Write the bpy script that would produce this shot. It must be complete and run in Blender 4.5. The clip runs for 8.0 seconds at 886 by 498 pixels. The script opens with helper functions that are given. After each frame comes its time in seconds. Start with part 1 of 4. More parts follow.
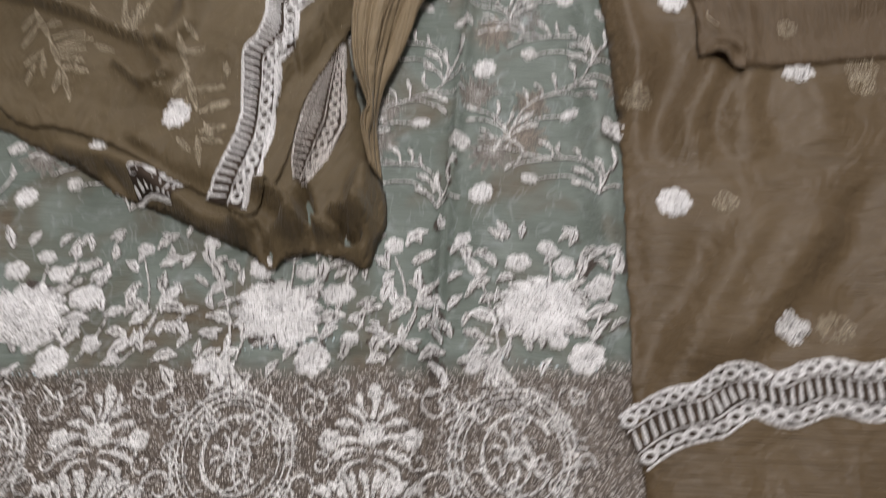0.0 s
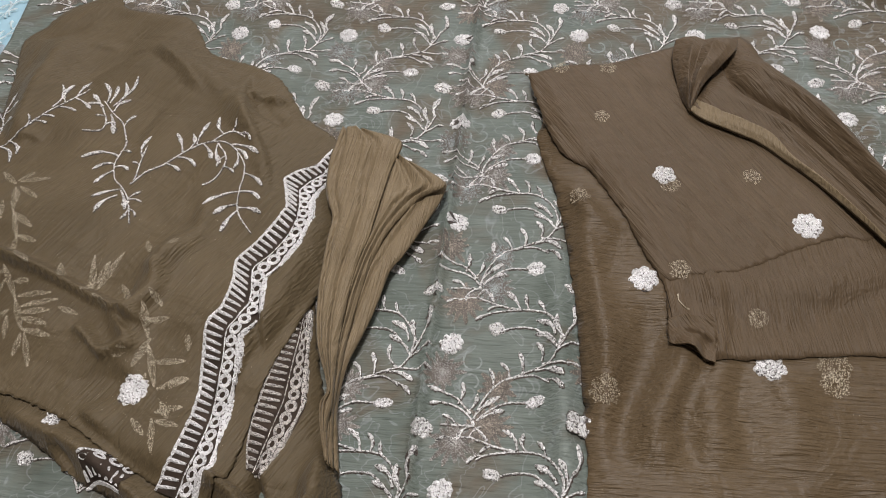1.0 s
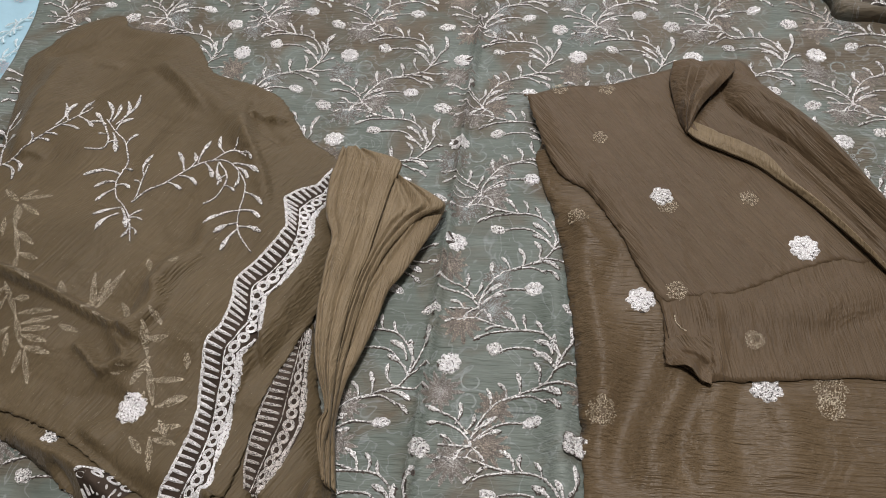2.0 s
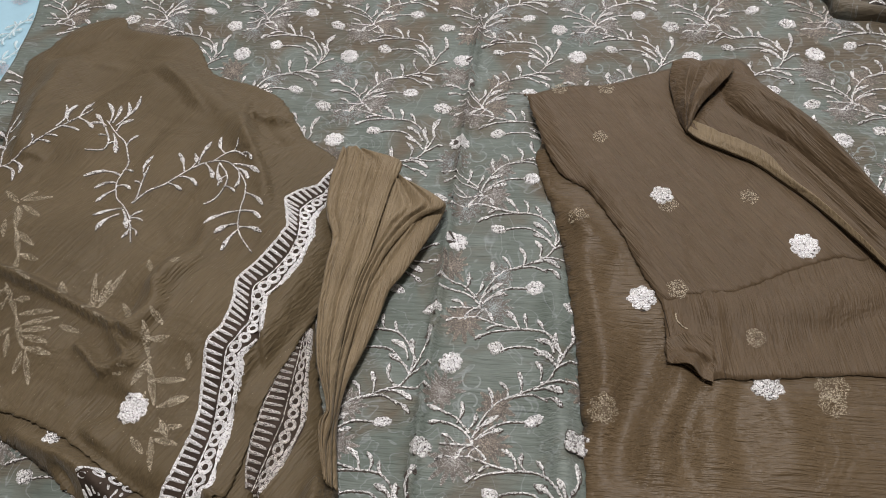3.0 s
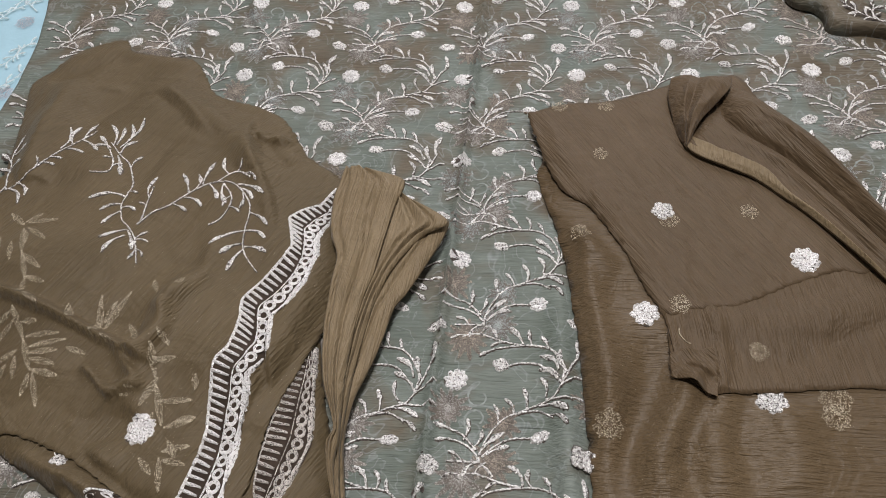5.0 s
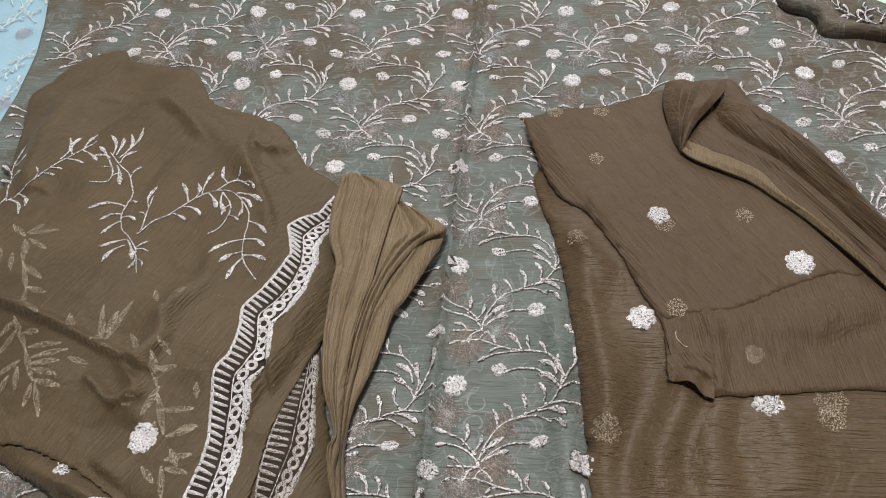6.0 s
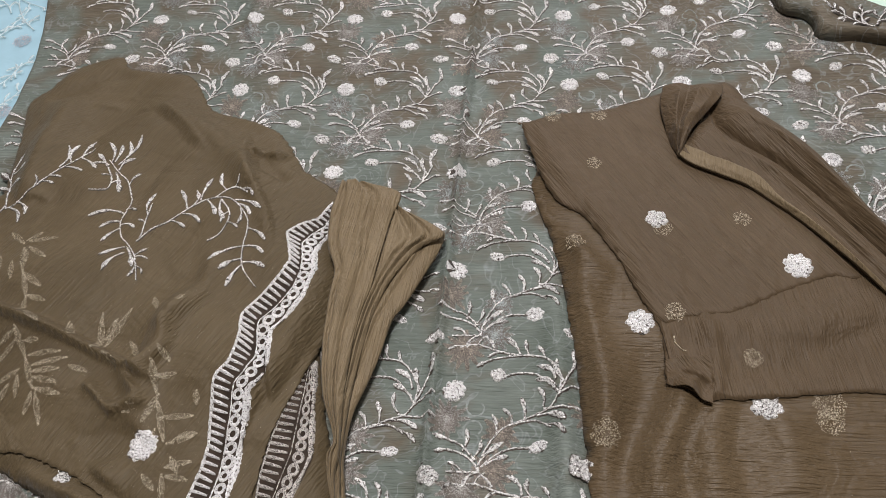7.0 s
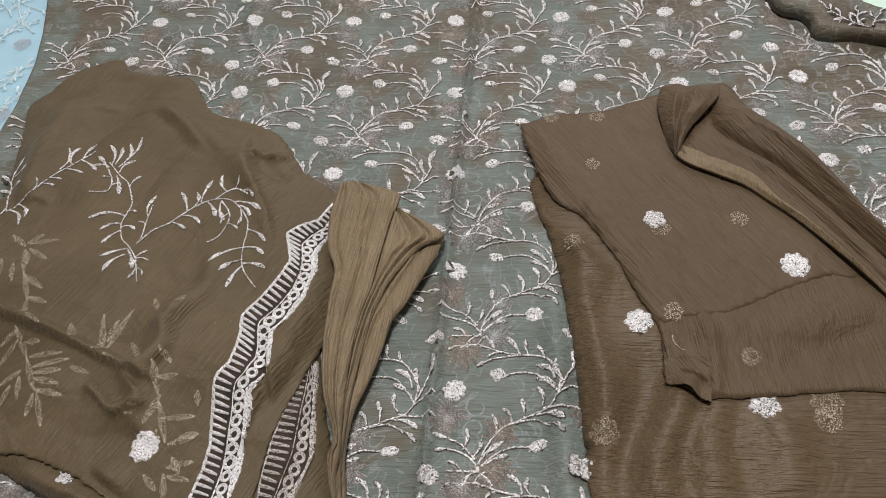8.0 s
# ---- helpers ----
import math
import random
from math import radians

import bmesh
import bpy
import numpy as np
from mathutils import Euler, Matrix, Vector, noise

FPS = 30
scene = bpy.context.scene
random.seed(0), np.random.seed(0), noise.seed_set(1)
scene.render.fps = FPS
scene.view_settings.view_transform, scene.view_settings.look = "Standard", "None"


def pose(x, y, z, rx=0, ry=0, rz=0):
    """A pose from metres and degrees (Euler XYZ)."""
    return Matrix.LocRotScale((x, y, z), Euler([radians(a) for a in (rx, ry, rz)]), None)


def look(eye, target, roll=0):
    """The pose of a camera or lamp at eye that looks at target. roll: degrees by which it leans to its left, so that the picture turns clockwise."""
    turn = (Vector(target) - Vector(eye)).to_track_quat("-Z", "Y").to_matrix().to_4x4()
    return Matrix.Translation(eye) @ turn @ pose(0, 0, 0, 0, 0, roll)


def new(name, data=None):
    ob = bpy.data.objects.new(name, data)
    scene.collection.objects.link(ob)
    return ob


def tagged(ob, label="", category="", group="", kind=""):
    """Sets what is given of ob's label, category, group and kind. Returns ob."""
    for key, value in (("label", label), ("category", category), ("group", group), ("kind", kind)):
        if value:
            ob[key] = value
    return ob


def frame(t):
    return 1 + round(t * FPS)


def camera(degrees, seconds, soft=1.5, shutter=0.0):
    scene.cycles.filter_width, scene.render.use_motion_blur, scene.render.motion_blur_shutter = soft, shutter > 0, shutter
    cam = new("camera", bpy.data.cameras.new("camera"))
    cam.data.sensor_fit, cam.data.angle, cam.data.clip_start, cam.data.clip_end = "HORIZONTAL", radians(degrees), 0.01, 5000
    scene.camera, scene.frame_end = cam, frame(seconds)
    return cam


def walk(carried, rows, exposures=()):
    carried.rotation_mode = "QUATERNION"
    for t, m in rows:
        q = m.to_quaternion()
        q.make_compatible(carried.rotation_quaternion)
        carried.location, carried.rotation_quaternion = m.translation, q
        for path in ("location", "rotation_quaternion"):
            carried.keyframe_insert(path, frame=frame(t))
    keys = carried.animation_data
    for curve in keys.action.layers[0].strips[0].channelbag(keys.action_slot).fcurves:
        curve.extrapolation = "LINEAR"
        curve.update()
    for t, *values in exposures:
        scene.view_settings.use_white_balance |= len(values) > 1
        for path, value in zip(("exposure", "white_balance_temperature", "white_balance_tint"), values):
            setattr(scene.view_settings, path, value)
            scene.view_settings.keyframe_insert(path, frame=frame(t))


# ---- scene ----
cam = camera(57.7, 8.0, soft=0.55, shutter=0.35)
PATH = [
    (0, (0.006, -0.403, 0.548), (-0.135, 0.519, -1.221), -8.7),
    (0.1, (0.027, -0.395, 0.582), (-0.16, 0.555, -1.168), -10.4),
    (0.3, (0.029, -0.357, 0.617), (-0.143, 0.644, -1.106), -8.6),
    (0.5, (0.031, -0.312, 0.633), (-0.132, 0.749, -1.055), -7.6),
    (0.6, (0.036, -0.289, 0.63), (-0.128, 0.782, -1.051), -7.7),
    (0.8, (0.042, -0.266, 0.608), (-0.127, 0.833, -1.054), -7.7),
    (1, (0.041, -0.254, 0.614), (-0.114, 0.849, -1.047), -6.5),
    (1.5, (0.044, -0.251, 0.621), (-0.115, 0.869, -1.028), -6.2),
    (3, (0.042, -0.255, 0.619), (-0.113, 0.883, -1.018), -6.2),
    (3.5, (0.04, -0.256, 0.632), (-0.119, 0.89, -1.0), -6.4),
    (4, (0.037, -0.26, 0.631), (-0.116, 0.897, -0.994), -6.2),
    (4.5, (0.036, -0.257, 0.624), (-0.114, 0.909, -0.994), -6.2),
    (6, (0.039, -0.256, 0.633), (-0.109, 0.916, -0.982), -7.0),
    (6.5, (0.039, -0.254, 0.637), (-0.108, 0.917, -0.977), -7.2),
    (7, (0.041, -0.254, 0.636), (-0.108, 0.921, -0.976), -7.4),
    (7.5, (0.042, -0.257, 0.637), (-0.103, 0.923, -0.972), -7.3),
    (8, (0.04, -0.257, 0.639), (-0.104, 0.921, -0.971), -7.4),
]
walk(cam, [(t, look(eye, target, roll)) for t, eye, target, roll in PATH],
     exposures=[(0, -0.08), (0.6, -0.05), (1.2, -0.06), (6.5, -0.06), (8, -0.1)])

# ---- light: two unseen lamps added: window daylight beyond the cloths, and an overhead panel ----
world = bpy.data.worlds.new("sky")
scene.world = world
world.use_nodes = True
sky = world.node_tree.nodes.new("ShaderNodeTexSky")
sky.sky_type, sky.sun_disc, sky.sun_elevation, sky.sun_rotation = "NISHITA", False, radians(40), radians(20)
world.node_tree.links.new(sky.outputs[0], world.node_tree.nodes["Background"].inputs[0])
world.node_tree.nodes["Background"].inputs[1].default_value = 0.1


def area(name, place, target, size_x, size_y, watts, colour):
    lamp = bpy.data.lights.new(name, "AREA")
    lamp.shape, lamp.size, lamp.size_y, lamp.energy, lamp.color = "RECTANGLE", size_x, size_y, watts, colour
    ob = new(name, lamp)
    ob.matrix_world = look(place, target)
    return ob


# neither lamp is in view; both stand in for the room's lighting
area("added_far_light", (0.5, 2.42, 1.75), (0.3, 0, 0.6), 1.9, 1.3, 37, (0.97, 0.96, 1.0))
area("added_overhead_light", (0.05, 0.2, 2.63), (0.05, 0.2, 0), 0.45, 0.45, 67, (1.0, 0.95, 0.935))

# ---- materials ----
def material(name, rough=0.6, metal=0.0, sheen=0.0):
    m = bpy.data.materials.new(name)
    m.use_nodes = True
    b = m.node_tree.nodes["Principled BSDF"]
    b.inputs["Roughness"].default_value, b.inputs["Metallic"].default_value = rough, metal
    b.inputs["Sheen Weight"].default_value = sheen
    return m, m.node_tree, b


def coords(nt, scale=(1, 1, 1), turn=0.0):
    tc = nt.nodes.new("ShaderNodeTexCoord")
    mp = nt.nodes.new("ShaderNodeMapping")
    mp.inputs["Scale"].default_value = scale
    rot = nt.nodes.new("ShaderNodeMapping")
    rot.inputs["Rotation"].default_value = (0, 0, radians(turn))
    nt.links.new(tc.outputs["Object"], rot.inputs[0])
    nt.links.new(rot.outputs[0], mp.inputs[0])
    return mp.outputs[0]


def noise_tex(nt, scale, detail=3, vec=None, rough=0.5, distort=0.0):
    n = nt.nodes.new("ShaderNodeTexNoise")
    n.inputs["Scale"].default_value, n.inputs["Detail"].default_value = scale, detail
    n.inputs["Roughness"].default_value, n.inputs["Distortion"].default_value = rough, distort
    nt.links.new(vec if vec else coords(nt), n.inputs["Vector"])
    return n.outputs["Fac"]


def ramp(nt, fac, *stops):
    r = nt.nodes.new("ShaderNodeValToRGB")
    while len(r.color_ramp.elements) < len(stops):
        r.color_ramp.elements.new(0.5)
    for e, (p, c) in zip(r.color_ramp.elements, stops):
        e.position, e.color = p, (*c, 1) if len(c) == 3 else (c[0], c[0], c[0], 1)
    nt.links.new(fac, r.inputs[0])
    return r.outputs[0]


def mixed(nt, fac, a, b, mode="MIX"):
    m = nt.nodes.new("ShaderNodeMix")
    m.data_type, m.blend_type = "RGBA", mode
    for sock, v in ((m.inputs[0], fac), (m.inputs[6], a), (m.inputs[7], b)):
        if isinstance(v, float):
            sock.default_value = v
        elif isinstance(v, tuple):
            sock.default_value = (*v, 1)
        else:
            nt.links.new(v, sock)
    return m.outputs[2]


def bump(nt, b, *layers):
    last = None
    for fac, height, strength in layers:
        n = nt.nodes.new("ShaderNodeBump")
        n.inputs["Distance"].default_value, n.inputs["Strength"].default_value = height, strength
        nt.links.new(fac, n.inputs["Height"])
        if last:
            nt.links.new(last, n.inputs["Normal"])
        last = n.outputs[0]
    nt.links.new(last, b.inputs["Normal"])


def thread_material(name, light, dark, share, rough=0.34, metal=0.4):
    """Metallic embroidery thread: bright stitches with dark gaps between them."""
    m, nt, b = material(name, rough, metal)
    fine = noise_tex(nt, 560, 2, rough=0.85)
    body = ramp(nt, fine, (share - 0.05, dark), (share + 0.02, light), (0.8, tuple(min(1, c * 1.12) for c in light)))
    tone = ramp(nt, noise_tex(nt, 60, 2), (0.3, (0.78,)), (0.62, (1.0,)))
    nt.links.new(mixed(nt, 1.0, body, tone, "MULTIPLY"), b.inputs["Base Color"])
    bump(nt, b, (noise_tex(nt, 620, 2), 0.0035, 1.0))
    return m


def chiffon(name, base, warm, turn, crinkle=0.7, rough=0.55, broad=0.45):
    """Sheer crinkled chiffon: colour drifts softly, fine crinkles run along one way."""
    m, nt, b = material(name, rough, 0.0, 0.06)
    b.inputs["Sheen Roughness"].default_value = 0.4
    b.inputs["Specular IOR Level"].default_value = 0.25
    drift = ramp(nt, noise_tex(nt, 7, 3), (0.32, base), (0.7, warm))
    grain = ramp(nt, noise_tex(nt, 1.0, 3, coords(nt, (26, 640, 300), turn), 0.6), (0.3, (0.86,)), (0.7, (1.11,)))
    weave = ramp(nt, noise_tex(nt, 1100, 1), (0.3, (0.9,)), (0.7, (1.08,)))
    nt.links.new(mixed(nt, 1.0, mixed(nt, 1.0, drift, grain, "MULTIPLY"), weave, "MULTIPLY"), b.inputs["Base Color"])
    crease = noise_tex(nt, 1.0, 2, coords(nt, (14, 300, 150), turn), distort=0.3)
    fine = noise_tex(nt, 1.0, 2, coords(nt, (26, 640, 300), turn))
    crumple = noise_tex(nt, 24, 3, distort=0.9)
    bump(nt, b, (crumple, 0.02, 0.28), (crease, 0.004, crinkle * broad), (fine, 0.002, crinkle * 0.95))
    return m


def plain(name, colour, rough=0.7, scale=30, spread=0.12):
    m, nt, b = material(name, rough)
    lo, hi = tuple(c * (1 - spread) for c in colour), tuple(min(1, c * (1 + spread)) for c in colour)
    nt.links.new(ramp(nt, noise_tex(nt, scale, 4), (0.35, lo), (0.65, hi)), b.inputs["Base Color"])
    bump(nt, b, (noise_tex(nt, scale * 12, 2), 0.0006, 0.4))
    return m


silver = thread_material("silver_thread", (1.0, 0.98, 0.97), (0.05, 0.038, 0.033), 0.455, 0.34, 0.3)
white_thread = thread_material("white_thread", (1.0, 0.985, 0.99), (0.12, 0.1, 0.095), 0.425, 0.34, 0.3)
old_silver = thread_material("dulled_silver_thread", (0.82, 0.77, 0.73), (0.07, 0.052, 0.043), 0.47)
gold_specks = thread_material("gold_back_stitches", (0.72, 0.63, 0.48), (0.26, 0.2, 0.13), 0.42, 0.4, 0.15)
# dark ground thread, doubling as the painted shadow beside stitches
dark_thread_shadow = thread_material("dark_ground_thread_shadow", (0.085, 0.066, 0.054), (0.03, 0.023, 0.019), 0.48, 0.6, 0.1)
lilac_thread = thread_material("lilac_thread", (0.66, 0.58, 0.62), (0.34, 0.3, 0.36), 0.42, 0.5, 0.0)
print_lilac = thread_material("faded_lilac_print", (0.55, 0.53, 0.505), (0.16, 0.145, 0.13), 0.46, 0.7, 0.0)
print_blue = thread_material("faded_blue_print", (0.50, 0.55, 0.55), (0.15, 0.165, 0.16), 0.46, 0.7, 0.0)
print_rust = thread_material("faded_rust_print", (0.46, 0.40, 0.335), (0.13, 0.105, 0.085), 0.46, 0.7, 0.0)
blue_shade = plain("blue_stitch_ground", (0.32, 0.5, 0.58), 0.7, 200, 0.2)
print_pale = plain("pale_printed_line", (0.205, 0.23, 0.22), 0.7, 200, 0.25)
pale_thread = thread_material("pale_blue_thread", (0.68, 0.8, 0.85), (0.4, 0.55, 0.64), 0.36, 0.5, 0.0)
brown_shawl = chiffon("brown_chiffon_shawl", (0.086, 0.063, 0.033), (0.108, 0.080, 0.044), -58)
brown_panel = chiffon("brown_chiffon_panel", (0.089, 0.061, 0.033), (0.108, 0.075, 0.041), 3, 0.9, 0.43)
brown_fold = chiffon("brown_chiffon_folded_piece", (0.083, 0.056, 0.031), (0.097, 0.066, 0.037), 60)
brown_fold_low = chiffon("brown_chiffon_lower_layer", (0.083, 0.056, 0.031), (0.097, 0.066, 0.037), 86)
brown_sleeve = chiffon("brown_chiffon_sleeve", (0.165, 0.122, 0.070), (0.205, 0.157, 0.095), -80, 0.9, 0.5, 0.08)
print_ground = plain("faded_print_ground", (0.120, 0.104, 0.088), 0.7, 120, 0.3)
tape = plain("dark_lace_ground", (0.042, 0.031, 0.024), 0.85, 90, 0.3)
tape.node_tree.nodes["Principled BSDF"].inputs["Specular IOR Level"].default_value = 0.1
blue_cloth = plain("pale_blue_cotton", (0.31, 0.49, 0.585), 0.8, 20, 0.06)
mint_cloth = plain("pale_mint_cotton", (0.55, 0.72, 0.62), 0.8, 20, 0.06)
floor_mat = plain("pale_floor_tile", (0.5, 0.47, 0.43), 0.4, 5, 0.1)
# unseen walls, toned down so that they bounce less light
wall_mat = plain("unseen_wall_cream", (0.42, 0.40, 0.37), 0.85, 4, 0.04)


def dress_material():
    m, nt, b = material("grey_green_chiffon", 0.55, 0.0, 0.05)
    b.inputs["Specular IOR Level"].default_value = 0.25
    green = ramp(nt, noise_tex(nt, 16, 3), (0.3, (0.101, 0.122, 0.104)), (0.7, (0.156, 0.181, 0.162)))
    brown = ramp(nt, noise_tex(nt, 20, 3), (0.3, (0.086, 0.068, 0.045)), (0.7, (0.128, 0.108, 0.078)))
    patchy = noise_tex(nt, 13, 5, distort=0.8)
    place = nt.nodes.new("ShaderNodeSeparateXYZ")
    nt.links.new(coords(nt, (1, 1, 1), 20), place.inputs[0])
    dye = nt.nodes.new("ShaderNodeMapRange")
    for key, v in (("From Min", 0.1), ("From Max", 0.6), ("To Min", -0.02), ("To Max", 0.11)):
        dye.inputs[key].default_value = v
    nt.links.new(place.outputs["Y"], dye.inputs["Value"])
    both = nt.nodes.new("ShaderNodeMath")
    nt.links.new(patchy, both.inputs[0])
    nt.links.new(dye.outputs[0], both.inputs[1])
    where = ramp(nt, both.outputs[0], (0.48, (0.0,)), (0.66, (1.0,)))
    ground = mixed(nt, where, green, brown)
    wisps = ramp(nt, noise_tex(nt, 26, 2, distort=1.8), (0.485, (0.0,)), (0.5, (0.42,)), (0.53, (0.0,)))
    ground = mixed(nt, wisps, ground, (0.30, 0.33, 0.34))
    # woven bronze band along the lower end
    tc = nt.nodes.new("ShaderNodeTexCoord")
    sep = nt.nodes.new("ShaderNodeSeparateXYZ")
    nt.links.new(tc.outputs["Object"], sep.inputs[0])
    low = nt.nodes.new("ShaderNodeMapRange")
    low.inputs["From Min"].default_value, low.inputs["From Max"].default_value = -0.205, -0.225
    nt.links.new(sep.outputs["Y"], low.inputs["Value"])
    bronze = ramp(nt, noise_tex(nt, 240, 3), (0.35, (0.055, 0.043, 0.035)), (0.65, (0.135, 0.11, 0.09)))
    ground = mixed(nt, low.outputs[0], ground, bronze)
    grain = ramp(nt, noise_tex(nt, 1.0, 3, coords(nt, (45, 520, 300), 3)), (0.3, (0.84,)), (0.7, (1.1,)))
    nt.links.new(mixed(nt, 1.0, ground, grain, "MULTIPLY"), b.inputs["Base Color"])
    crease = noise_tex(nt, 1.0, 2, coords(nt, (18, 210, 150), 2), distort=0.4)
    bump(nt, b, (crease, 0.005, 0.5), (noise_tex(nt, 1.0, 2, coords(nt, (60, 600, 300), 3)), 0.0018, 0.7))
    return m


dress_mat = dress_material()


# ---- the plan of the cloths ----
# one repeat of the embroidery, in millimetres from its lowest joint
FAN_STEMS = [[(4, 2), (-1, 11), (-11, 18), (-23, 22)], [(1, 12), (-11, 25), (-21, 30)], [(4, 2), (-7, 2), (-23, 3)], [(6, 6), (15, 14), (29, 21), (47, 21)]]
FAN_LEAVES = [(-18, 20, -34, 21), (-18, 28, -36, 35), (-10, 20, -7, 39), (0, 15, 6, 29), (5, 11, 25, 27), (10, 8, 29, 15), (4, 2, -9, -11), (-10, 2, -22, 11), (4, 2, 16, -11)]
VINE_STEMS = [[(4, 2), (5, 11), (14, 28), (25, 39), (36, 43), (53, 49), (65, 53), (72, 62)], [(29, 41), (51, 44), (65, 36)], [(59, 53), (71, 51), (82, 50)]]
VINE_LEAVES = [(18, 32, 15, 51), (32, 42, 24, 56), (43, 45, 40, 65), (59, 55, 55, 73), (62, 39, 76, 28), (53, 48, 77, 40), (79, 50, 92, 50)]
CURL_STEMS = [[(72, 62), (75, 77), (69, 91), (58, 102), (40, 105), (16, 103), (7, 99)], [(72, 64), (65, 74), (53, 86), (37, 88), (27, 86)], [(72, 63), (78, 73), (83, 85)], [(72, 62), (80, 67)], [(40, 105), (24, 109), (1, 117), (-15, 115)]]
CURL_LEAVES = [(70, 76, 54, 94), (70, 69, 53, 81), (78, 73, 72, 95), (82, 82, 87, 108), (79, 66, 91, 71), (14, 102, 0, 96), (40, 105, 28, 123), (48, 104, 45, 120), (62, 99, 56, 113), (24, 109, 10, 105), (1, 117, 10, 126), (-12, 116, -26, 114)]
BLOOMS = [(54, 21, 9, 7), (20, 87, 8, 4), (-19, 74, 11, 9), (-38, -1, 10, 5)]
PRINTS = [(-25, 48, 17), (22, 35, 14), (16, 126, 17), (-11, -11, 18)]
# edges of the laid-down cloths, in millimetres
SHAWL_EDGE = [(-491, 455), (-469, 487), (-420, 506), (-401, 484), (-360, 474), (-322, 465), (-299, 430), (-282, 405), (-238, 388), (-203, 367), (-183, 340), (-165, 309), (-135, 285), (-118, 262), (-114, 222), (-108, 169), (-122, 106), (-139, 52), (-155, 4), (-160, -32), (-172, -75), (-188, -97), (-217, -80), (-255, -60), (-308, -28), (-361, -6), (-416, 13), (-532, 139), (-505, 234), (-493, 275), (-496, 327), (-502, 379), (-510, 430)]
SHAWL_UNDER_EDGE = [(-339, 416), (-193, 321), (-132, 110), (-109, 12), (-86, -62), (-82, -93), (-88, -118), (-96, -138), (-113, -128), (-135, -122), (-159, -127), (-170, -135), (-189, -120), (-218, -108), (-258, -86), (-289, -73), (-316, -56), (-345, -38), (-390, -15), (-426, 4), (-495, 26), (-565, 147), (-546, 243), (-468, 310)]
SHAWL_LACE_WEST = [(-130, 262), (-141, 238), (-158, 228), (-169, 217), (-163, 196), (-159, 179), (-166, 165), (-177, 149), (-189, 130), (-195, 119), (-193, 102), (-194, 84), (-197, 68), (-206, 58), (-208, 51), (-207, 38), (-206, 19), (-204, -1), (-206, -20), (-209, -37), (-213, -54), (-219, -66), (-224, -80)]
SHAWL_LACE_EAST = [(-121, 246), (-127, 222), (-134, 206), (-137, 190), (-135, 170), (-141, 137), (-153, 115), (-165, 102), (-164, 86), (-161, 67), (-168, 53), (-175, 43), (-174, 28), (-174, 14), (-176, -4), (-178, -22), (-180, -41), (-181, -59), (-188, -76), (-190, -92)]
SLEEVE_LACE_WEST = [(-137, 82), (-143, 52), (-149, 29), (-156, 3), (-159, -21), (-160, -44), (-156, -62)]
SLEEVE_LACE_EAST = [(-128, 84), (-125, 55), (-122, 28), (-120, 7), (-118, -9), (-122, -24), (-130, -41), (-139, -57), (-146, -68)]
CUFF_LACE = [(-287, -64), (-276, -63), (-264, -66), (-247, -73)]
PANEL_EDGE = [(75, 296), (77, 252), (87, 215), (94, 171), (99, 121), (102, 54), (103, 3), (104, -7), (101, -102), (97, -194), (94, -259), (99, -304), (102, -348), (314, -345), (400, -60), (450, 73), (402, 154), (341, 271), (227, 323), (111, 329)]
PANEL_LACE = [(91, -268), (114, -258), (141, -248), (170, -236), (193, -240), (221, -234), (244, -236), (270, -236), (305, -236)]
FOLD_EDGE = [(64, 360), (64, 360), (104, 373), (152, 376), (216, 398), (258, 402), (289, 410), (304, 375), (331, 339), (360, 284), (381, 238), (404, 176), (430, 106), (413, 39), (328, 42), (270, 39), (212, 36), (202, 34), (202, 34), (195, 42), (174, 54), (174, 54), (176, 83), (175, 108), (160, 146), (146, 184), (120, 232), (97, 252), (80, 293)]
FLAP_LIP = [(238, 338), (224, 320), (218, 304), (228, 289), (255, 274), (279, 260), (299, 238), (318, 215), (340, 181), (364, 142), (389, 97)]
KNOT_LEFT = [(218, 404), (211, 377), (211, 344), (214, 318), (218, 303)]
KNOT_RIGHT = [(279, 395), (272, 374), (255, 351), (237, 330), (219, 298)]
FLAP_OUTER = [(280, 392), (293, 384), (302, 371), (313, 354), (331, 332), (350, 303), (364, 270), (376, 237), (390, 202), (411, 154), (428, 104)]
HEM_SEAM = [(207, 116), (237, 119), (267, 131), (299, 145), (335, 155), (358, 153)]
FOLD_BLOOMS = [(306, 167, 14, 8), (188, 225, 11, 5)]
PANEL_BLOOMS = [(160, 115, 13, 7), (251, 32, 13, 5), (98, -17, 11, 4), (268, 45, 4, 3), (262, 42, 3, 3), (138, -88, 14, 8), (209, -189, 13, 4), (312, -84, 13, 4)]
FOLD_GHOSTS = [(192, 214, 10, 5), (135, 298, 8, 5), (267, 222, 9, 5), (190, 121, 10, 5), (109, 198, 10, 5), (248, 74, 9, 3), (98, 368, 9, 5), (146, 366, 9, 5), (237, 320, 8, 4)]
PANEL_GHOSTS = [(120, 10, 13, 8), (301, 33, 14, 8), (298, 18, 12, 8), (238, -189, 13, 8), (176, -90, 10, 4)]
SHAWL_BLOOMS = [(-259, -2, 14, 8)]
